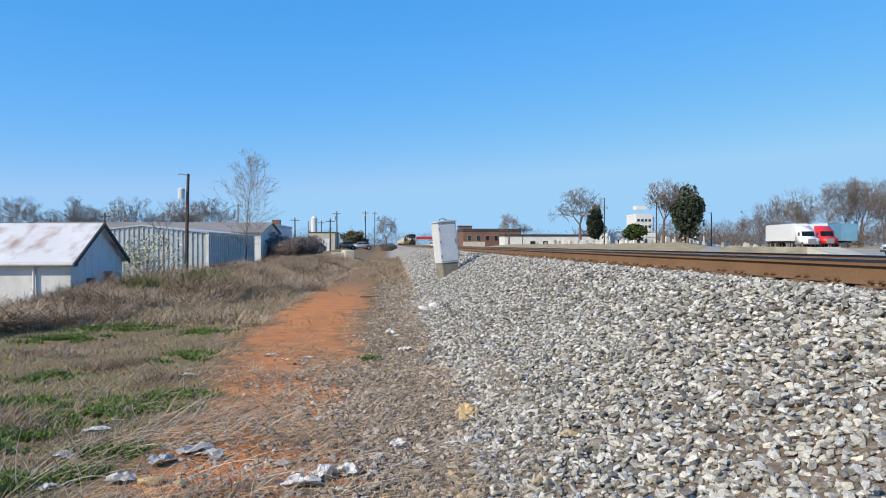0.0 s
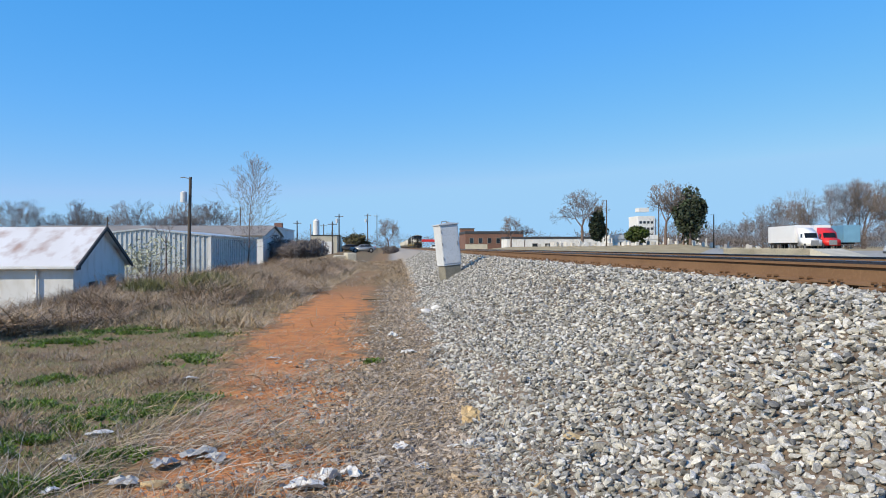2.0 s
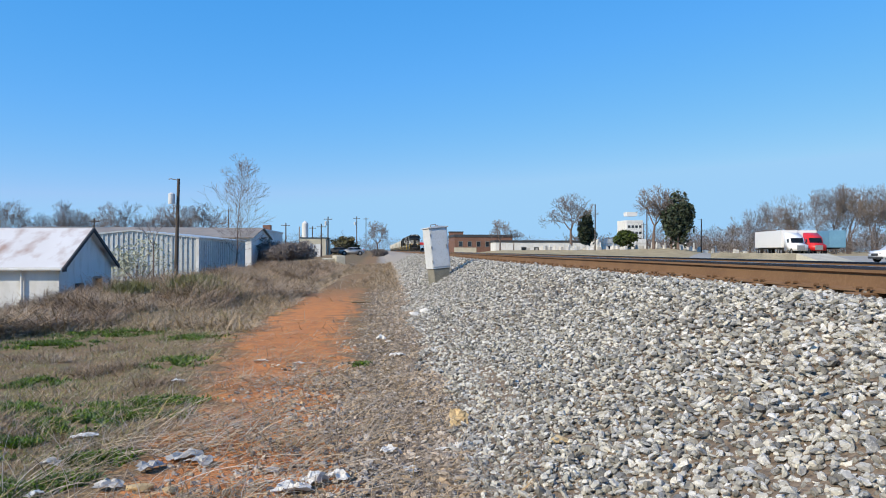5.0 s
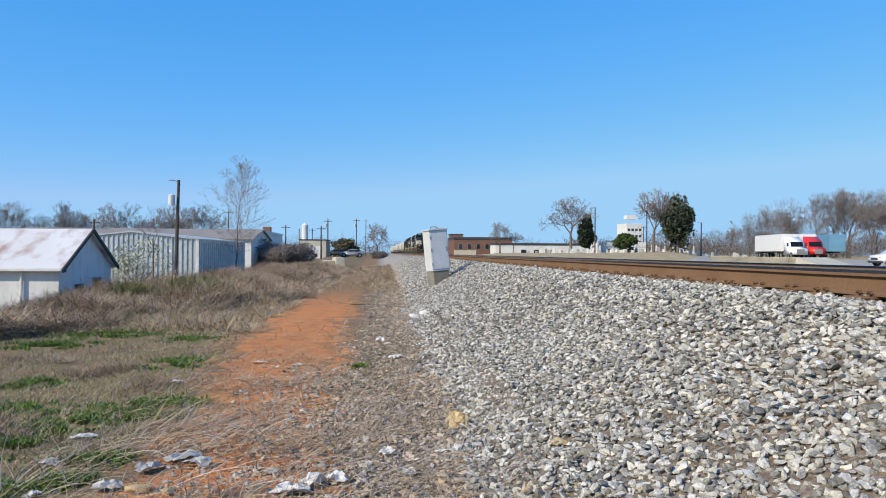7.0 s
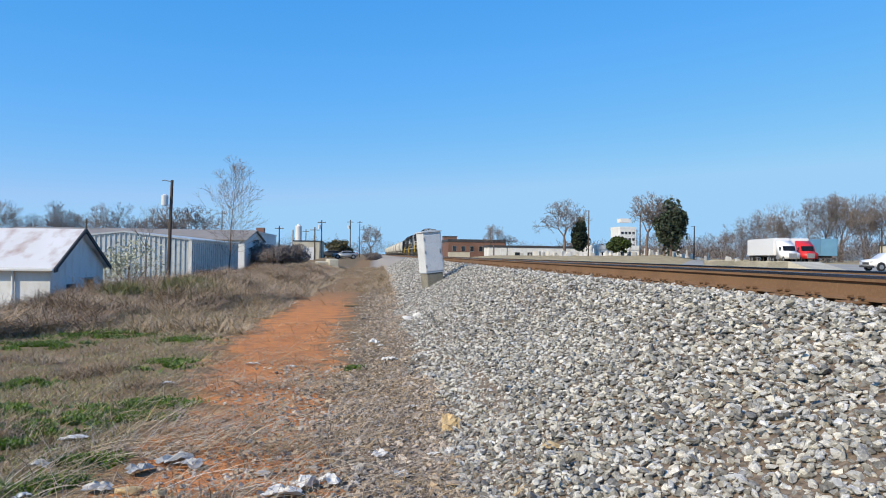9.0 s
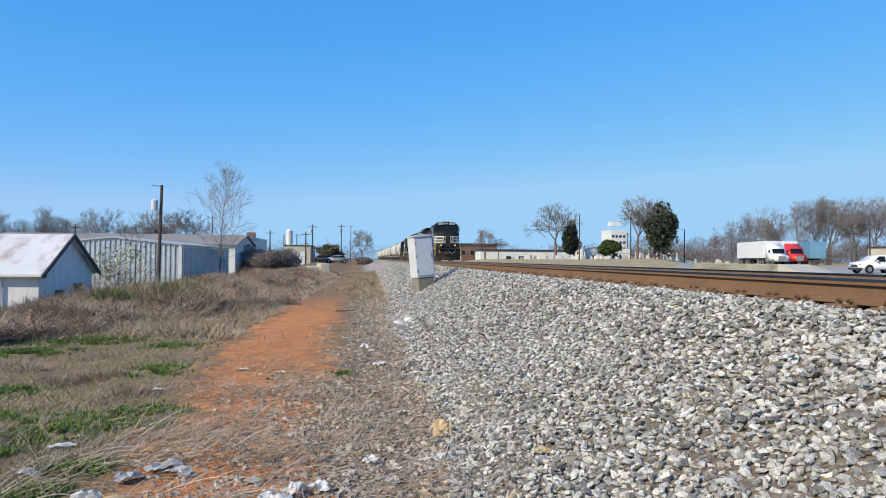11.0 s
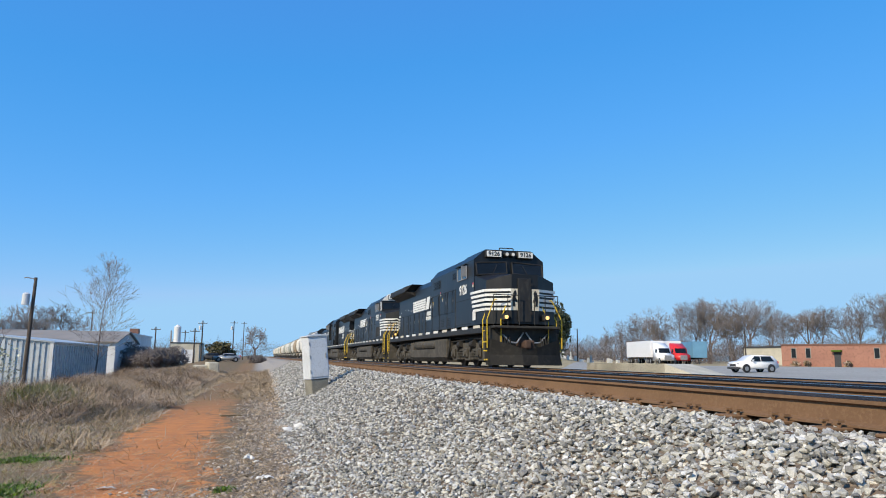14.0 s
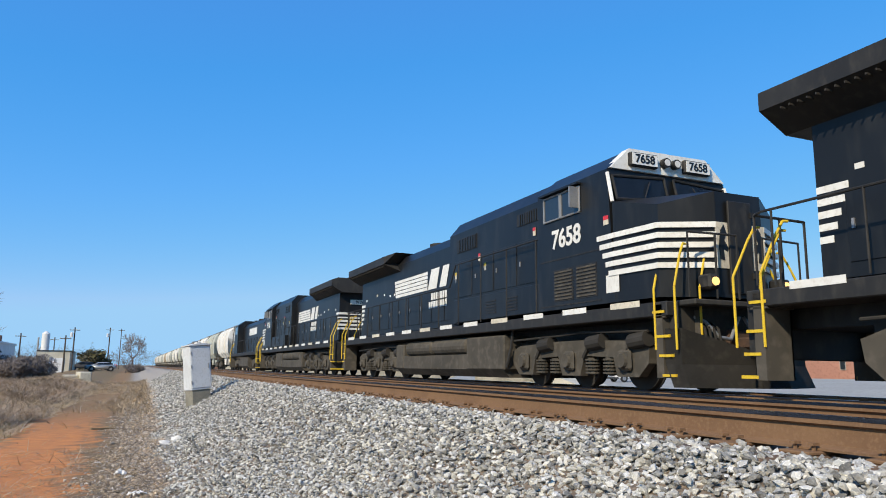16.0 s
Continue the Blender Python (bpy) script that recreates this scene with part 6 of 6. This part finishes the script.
brickb = flat_building("brick_building", 20.1, 35.8, 189, 206, 0, 5.2, M["brick"], "long red-brown brick building with a dark flat roof", "roof_dark", [("y", 189, 21.2 + 2.4 * k, 2.6, 1.1, 1.5, -1) for k in range(6)], 0.7)
box_part("stone_band", (20.0, 188.92, 1.0), (26.0, 189.0, 2.4), M["concrete"], brickb)
flat_building("low_wall_building", 27.8, 52, 168, 176, 0.6, 3.6, M["white_wall"], "long low white building behind the graveyard", "roof_dark", [("y", 168, 34 + 3.1 * k, 1.4, 1.3, 1.1, -1) for k in range(6)], 0.5)
flat_building("white_shop", 48.6, 58, 150, 158, 0.8, 3.2, M["white_wall"], "low shop with a white fascia", "white_wall", [("y", 150, 49.2 + 2.8 * k, 1.1, 2.2, 1.6, -1) for k in range(3)], 1.0)
hosp = flat_building("office_block", 141, 150.5, 394, 410, 1, 18.0, M["white_wall"], "tall pale office block in the distance", "white_wall", [("y", 394, 141.6 + 2.2 * (k % 4), 4 + 3.6 * (k // 4), 1.6, 1.5, -1) for k in range(16)], 1.2)
box_part("penthouse", (142, 396, 21.7), (148, 402, 24), M["white_wall"], hosp)
clock = flat_building("tower_house", 24, 28.5, 240, 245, 0, 7.8, M["brick"], "small brick tower with a brown hipped top", "roof_dark", (), 0.3)
canopy = thing("canopy", "red flat canopy of a filling station far down the line", "canopy")
box_part("roof", (13.5, 338, 4.2), (24, 346, 5.4), M["red_paint"], canopy, 0.05)
for x in (14, 23.5):
    box_part("post", (x - 0.2, 340, 0.5), (x + 0.2, 340.4, 4.2), M["white_wall"], canopy)
salmon = thing("salmon_building", "long salmon brick building with a green door canopy", "building", pose(70.6, 84.6, 1.0, 0, 0, -62.3))
box_part("wall", (0, 0, -0.3), (42, 12, 2.95), M["brick_pink"], salmon)
box_part("parapet", (-0.1, -0.1, 2.95), (42.1, 12, 3.1), M["brick"], salmon)
for k, a in enumerate((1.3, 3.2, 11.5, 13.5, 19, 24, 30)):
    window_part(salmon, "y", 0, a, 1.2, 0.7, 1.4, -1)
box_part("door", (6.8, -0.06, 0), (7.6, 0.0, 2.0), M["roof_dark"], salmon)
box_part("door_canopy", (6.6, -0.6, 2.05), (7.8, 0.0, 2.3), M["leaf_green"], salmon, 0.05, "green canopy")
for a in (2.0, 3.6, 8.6):
    leafy("shrub", pose(70.6 + a * 0.465 - 0.7, 84.6 - a * 0.885 - 0.4, 1.05), np.array((0.5, 0.5, 0.4)), 300, 0.07, "brush", "low brown shrub against the salmon wall", 60 + int(a), 0.0, "bush")
flat_building("tan_building", 84, 98, 98, 110, 0.9, 4.0, M["concrete"], "tan building half hidden by bare trees", "roof_dark", [("y", 98, 85 + 3 * k, 1.6, 1.2, 1.4, -1) for k in range(4)], 0.3)


# ---- beyond the tracks ----
lot_bm = bmesh.new()
lot = [(20, -40), (46, -40), (72, 60), (56, 118), (27, 66), (20, 40)]
bmesh.ops.triangulate(lot_bm, faces=[lot_bm.faces.new([lot_bm.verts.new((x, y, 0)) for x, y in lot])])
bmesh.ops.subdivide_edges(lot_bm, edges=lot_bm.edges[:], cuts=12, use_grid_fill=True)
for v in lot_bm.verts:
    v.co.z = land(v.co.x, v.co.y) + 0.06
tagged(part("road", lot_bm, M["asphalt"], None, "pale worn asphalt road and yard beyond the tracks"), "", "road", "", "structure")

dock = thing("loading_ramp", "pale concrete loading dock wall with a ramp", "ramp")
bm = bmesh.new()
wall_pts = [(26.2, 54.0), (28.9, 46.8)]
d = (Vector((28.9, 46.8)) - Vector((26.2, 54.0))).normalized()
nrm = Vector((-d.y, d.x))
for i in range(3):
    a = Vector((26.2, 54.0)) + d * (7.7 * i / 3)
    b = Vector((26.2, 54.0)) + d * (7.7 * (i + 1) / 3 - 0.03)
    bm = bmesh.new()
    q = [a, b, b + nrm * 0.4, a + nrm * 0.4]
    low, top = [bm.verts.new((p.x, p.y, 0.2)) for p in q], [bm.verts.new((p.x, p.y, 1.46)) for p in q]
    bm.faces.new(low[::-1])
    bm.faces.new(top)
    for k in range(4):
        bm.faces.new((low[k], low[(k + 1) % 4], top[(k + 1) % 4], top[k]))
    part("wall_panel", bm, M["concrete"], dock)
bm = bmesh.new()
a, b = Vector((28.9, 46.8)), Vector((29.2, 42.2))
w = Vector((3.6, 2.0))
q = [(a.x, a.y, 1.45), (b.x, b.y, 0.5), (b.x + w.x, b.y + w.y, 0.55), (a.x + w.x, a.y + w.y, 1.45)]
top = [bm.verts.new(p) for p in q]
low = [bm.verts.new((p[0], p[1], 0.2)) for p in q]
bm.faces.new(top)
for k in range(4):
    bm.faces.new((low[k], low[(k + 1) % 4], top[(k + 1) % 4], top[k]))
part("ramp", bm, M["concrete"], dock)
q = [(26.2, 54.0), (28.9, 46.8), (32.5, 48.8), (29.8, 56.0)]
bm = bmesh.new()
top = [bm.verts.new((x, y, 1.44)) for x, y in q]
low = [bm.verts.new((x, y, 0.2)) for x, y in q]
bm.faces.new(top)
for k in range(4):
    bm.faces.new((low[k], low[(k + 1) % 4], top[(k + 1) % 4], top[k]))
part("deck", bm, M["concrete"], dock)

stone_rng = random.Random(9)
heads = []
for kind in range(3):
    bm = bmesh.new()
    if kind == 0:
        bm_prism(bm, [(-0.3, -0.2), (0.3, -0.2), (0.3, 0.75), (0.15, 0.95), (-0.15, 0.95), (-0.3, 0.75)], "y", -0.07, 0.07)
    elif kind == 1:
        bm_box(bm, (-0.4, -0.15, -0.2), (0.4, 0.15, 0.65), 0.04)
    else:
        bm_box(bm, (-0.25, -0.25, -0.2), (0.25, 0.25, 0.3), 0.03)
        bm_prism(bm, [(-0.15, 0.3), (0.15, 0.3), (0.1, 1.5), (0, 1.65), (-0.1, 1.5)], "y", -0.12, 0.12)
    heads.append(mesh_of("headstone", bm, M["grave"]))
for i in range(110):
    x, y = stone_rng.uniform(33, 66), stone_rng.uniform(118, 158)
    ob = part("headstone", heads[stone_rng.choice((0, 0, 0, 1, 1, 2))], None, None, "pale weathered headstone in dry grass", pose(x, y, land(x, y), 0, stone_rng.uniform(-4, 4), stone_rng.uniform(-25, 25)))
    tagged(ob, "", "headstone", "headstones of the graveyard")
    ob.scale = [stone_rng.uniform(0.65, 1.1)] * 3


# ---- vehicles ----
def wheel_part(parent, x, y, r, w, at_z=None):
    bm = bmesh.new()
    bm_tube(bm, (-w / 2, 0, 0), (w / 2, 0, 0), r, r, 20)
    wh = part("wheel", bm, M["tyre"], parent, "", pose(x, y, r if at_z is None else at_z))
    for s in (-1, 1):
        bm = bmesh.new()
        bm_tube(bm, (s * (w / 2), 0, 0), (s * (w / 2 + 0.012), 0, 0), r * 0.62, r * 0.5, 14)
        part("rim", bm, M["steel"], wh)


def car(name, at, paint, label, suv=True, length=4.5):
    """A car along y, its front at -y."""
    t = thing(name, label, "car", at)
    h = 1.66 if suv else 1.42
    L = length / 2
    bm = bmesh.new()
    if suv:
        prof = [(-L, 0.42), (-L - 0.02, 0.78), (-L + 0.15, 0.98), (-L + 1.05, 1.1), (-L + 1.75, h - 0.07), (-L + 2.4, h), (L - 0.55, h - 0.05), (L - 0.12, 1.12), (L, 0.9), (L, 0.45), (L - 0.3, 0.34), (-L + 0.3, 0.34)]
    else:
        prof = [(-L, 0.42), (-L - 0.02, 0.72), (-L + 0.25, 0.92), (-L + 1.15, 1.0), (-L + 1.85, h - 0.06), (-L + 2.4, h), (L - 1.2, h - 0.02), (L - 0.6, 1.0), (L - 0.05, 0.95), (L, 0.45), (L - 0.3, 0.3), (-L + 0.3, 0.3)]
    bm_prism(bm, prof, "x", -0.86, 0.86)
    for v in bm.verts:
        if v.co.z > 1.15:
            v.co.x *= 0.82
    bmesh.ops.bevel(bm, geom=bm.edges[:], offset=0.04, segments=2, affect="EDGES")
    part("body", bm, paint, t, "", None, True)
    for s in (-1, 1):
        for y0, y1, y2, y3 in ((-L + 1.3, -L + 1.85, -L + 2.45, -L + 2.45), (-L + 2.53, -L + 2.53, L - 0.85, L - 0.5)):
            bm = bmesh.new()
            q = [(s * 0.87, y0, 1.08), (s * 0.87, y3, 1.08), (s * 0.745, y2, h - 0.12), (s * 0.745, y1, h - 0.12)]
            bm.faces.new([bm.verts.new(p) for p in q])
            bmesh.ops.solidify(bm, geom=bm.faces[:], thickness=0.03)
            part("side_window", bm, M["glass"], t)
        box_part("headlamp", (min(s * 0.55, s * 0.85), -L - 0.01, 0.72), (max(s * 0.55, s * 0.85), -L + 0.2, 0.86), M["steel"], t, 0.03)
        box_part("tail_lamp", (min(s * 0.6, s * 0.86), L - 0.14, 0.85), (max(s * 0.6, s * 0.86), L + 0.0, 1.1), M["red_paint"], t, 0.03)
        box_part("door_mirror", (min(s * 0.86, s * 1.05), -L + 1.5, 1.08), (max(s * 0.86, s * 1.05), -L + 1.62, 1.22), paint, t, 0.02)
        for y in (-L + 0.85, L - 0.85):
            bm = bmesh.new()
            bm_tube(bm, (s * 0.84, y, 0.38), (s * 0.868, y, 0.38), 0.43, 0.43, 20)
            part("wheel_arch", bm, M["roof_dark"], t)
            wheel_part(t, s * 0.8, y, 0.35, 0.22)
    bm = bmesh.new()
    bm.faces.new([bm.verts.new(p) for p in ((-0.68, -L + 1.22, 1.1), (0.68, -L + 1.22, 1.1), (0.6, -L + 1.82, h - 0.1), (-0.6, -L + 1.82, h - 0.1))])
    bmesh.ops.solidify(bm, geom=bm.faces[:], thickness=0.03)
    part("windscreen", bm, M["glass"], t)
    box_part("grille", (-0.45, -L - 0.03, 0.55), (0.45, -L + 0.1, 0.78), M["roof_dark"], t, 0.02)
    box_part("bumper", (-0.88, -L - 0.04, 0.3), (0.88, -L + 0.2, 0.5), M["roof_dark"], t, 0.04)
    return t


car("parked_car", pose(46.7, 60.0, land(46.7, 60.0) + 0.06, 0, 0, -90), M["car_white"], "white sport utility car standing on the asphalt")
car("parked_car", pose(-5.0, 128, land(-5.0, 128), 0, 0, -80), M["silver"], "silver parked car by the side street", False)
car("parked_car", pose(-7.9, 133, land(-7.9, 133), 0, 0, -80), M["roof_dark"], "dark parked car beside a silver one", False)
car("parked_car", pose(13.8, 210, land(13.8, 210), 0, 0, 30), M["car_white"], "white parked car near the canopy")


def trailer(at, mat, label, length=13.0):
    t = thing("semi_trailer", label, "trailer", at)
    box_part("box", (-1.3, 0, 1.15), (1.3, length, 4.05), mat, t, 0.03)
    box_part("chassis", (-0.6, 0.5, 0.9), (0.6, length - 0.1, 1.15), M["roof_dark"], t)
    for s in (-1, 1):
        box_part("landing_leg", (s * 0.9 - 0.07, 3.0, 0.0), (s * 0.9 + 0.07, 3.14, 1.15), M["steel"], t)
        for y in (length - 2.4, length - 1.1):
            wheel_part(t, s * 1.0, y, 0.5, 0.5)
    return t


def tractor(at, mat, label):
    t = thing("truck_tractor", label, "truck", at)
    bm = bmesh.new()
    bm_prism(bm, [(-3.4, 0.6), (-3.45, 1.5), (-2.0, 1.85), (-1.6, 2.75), (0.4, 3.6), (0.6, 3.6), (0.6, 0.7)], "x", -1.15, 1.15)
    bmesh.ops.bevel(bm, geom=bm.edges[:], offset=0.06, segments=2, affect="EDGES")
    part("cab", bm, mat, t, "", None, True)
    bm = bmesh.new()
    bm.faces.new([bm.verts.new(p) for p in ((-0.95, -2.02, 1.9), (0.95, -2.02, 1.9), (0.95, -1.66, 2.7), (-0.95, -1.66, 2.7))])
    bmesh.ops.solidify(bm, geom=bm.faces[:], thickness=0.04)
    part("windscreen", bm, M["glass"], t)
    for s in (-1, 1):
        xs = sorted((s * 1.13, s * 1.17))
        box_part("side_window", (xs[0], -1.5, 1.95), (xs[1], -0.7, 2.55), M["glass"], t)
        wheel_part(t, s * 1.0, -2.6, 0.5, 0.35)
        wheel_part(t, s * 1.0, 1.6, 0.5, 0.5)
        wheel_part(t, s * 1.0, 2.8, 0.5, 0.5)
        box_part("fuel_tank", (min(s * 0.8, s * 1.2), -0.6, 0.5), (max(s * 0.8, s * 1.2), 0.6, 1.0), M["steel"], t, 0.08)
    box_part("grille", (-0.6, -3.5, 0.7), (0.6, -3.4, 1.5), M["steel"], t, 0.02)
    box_part("chassis", (-0.5, 0.4, 0.7), (0.5, 3.6, 0.95), M["roof_dark"], t)
    return t


for x, y, rz, mt, mc, lt, lc in ((68.2, 112.5, -11, "car_white", "car_white", "long white semi-trailer parked by the woods", "white truck tractor coupled to a white trailer"),
                               (72.0, 113.2, -14, "car_white", "red_paint", "white semi-trailer behind a red tractor", "bright red truck tractor parked beside a white one")):
    g = land(x, y) + 0.02
    m = pose(x, y, g, 0, 0, rz)
    trailer(m, M[mt], lt)
    tractor(m @ pose(0, -1.4, 0), M[mc], lc)
trailer(pose(76.8, 112.6, land(78, 112), 0, 0, -14), M["blue_trailer"], "dull blue semi-trailer parked by the woods", 11.0)
kerb = thing("concrete_block", "pale broken concrete block by the street end", "concrete block", pose(-3.9, 69.5, land(-3.9, 69.5), 0, 0, 12))
box_part("block", (-0.5, -1.2, -0.2), (0.4, 1.2, 0.75), M["concrete"], kerb, 0.06)
box_part("base", (-1.6, -0.6, -0.2), (-0.5, 0.6, 0.5), M["concrete"], kerb, 0.06)

# ---- what moves ----
FRONT, SPEED = 294.5, 19.25    # the leading coupler's place at the start, metres a second


def motions():
    times = [0, 1 / 30, 2 / 30] + [0.5 * k for k in range(1, 32)] + [16 - 2 / 30, 16 - 1 / 30, 16]
    step = math.degrees(SPEED / 0.53) / FPS
    for wheel in lead_wheels + second_wheels:
        place = wheel.location.copy()
        walk(wheel, [(k / FPS, pose(*place, step * k)) for k in range(int(16 * FPS) + 1)])
    for car, back, turn in TRAIN:
        walk(car, [(s, pose(MAIN_TRACK, FRONT + back - SPEED * s, MAIN_Z, 0, 0, turn)) for s in times])


motions()
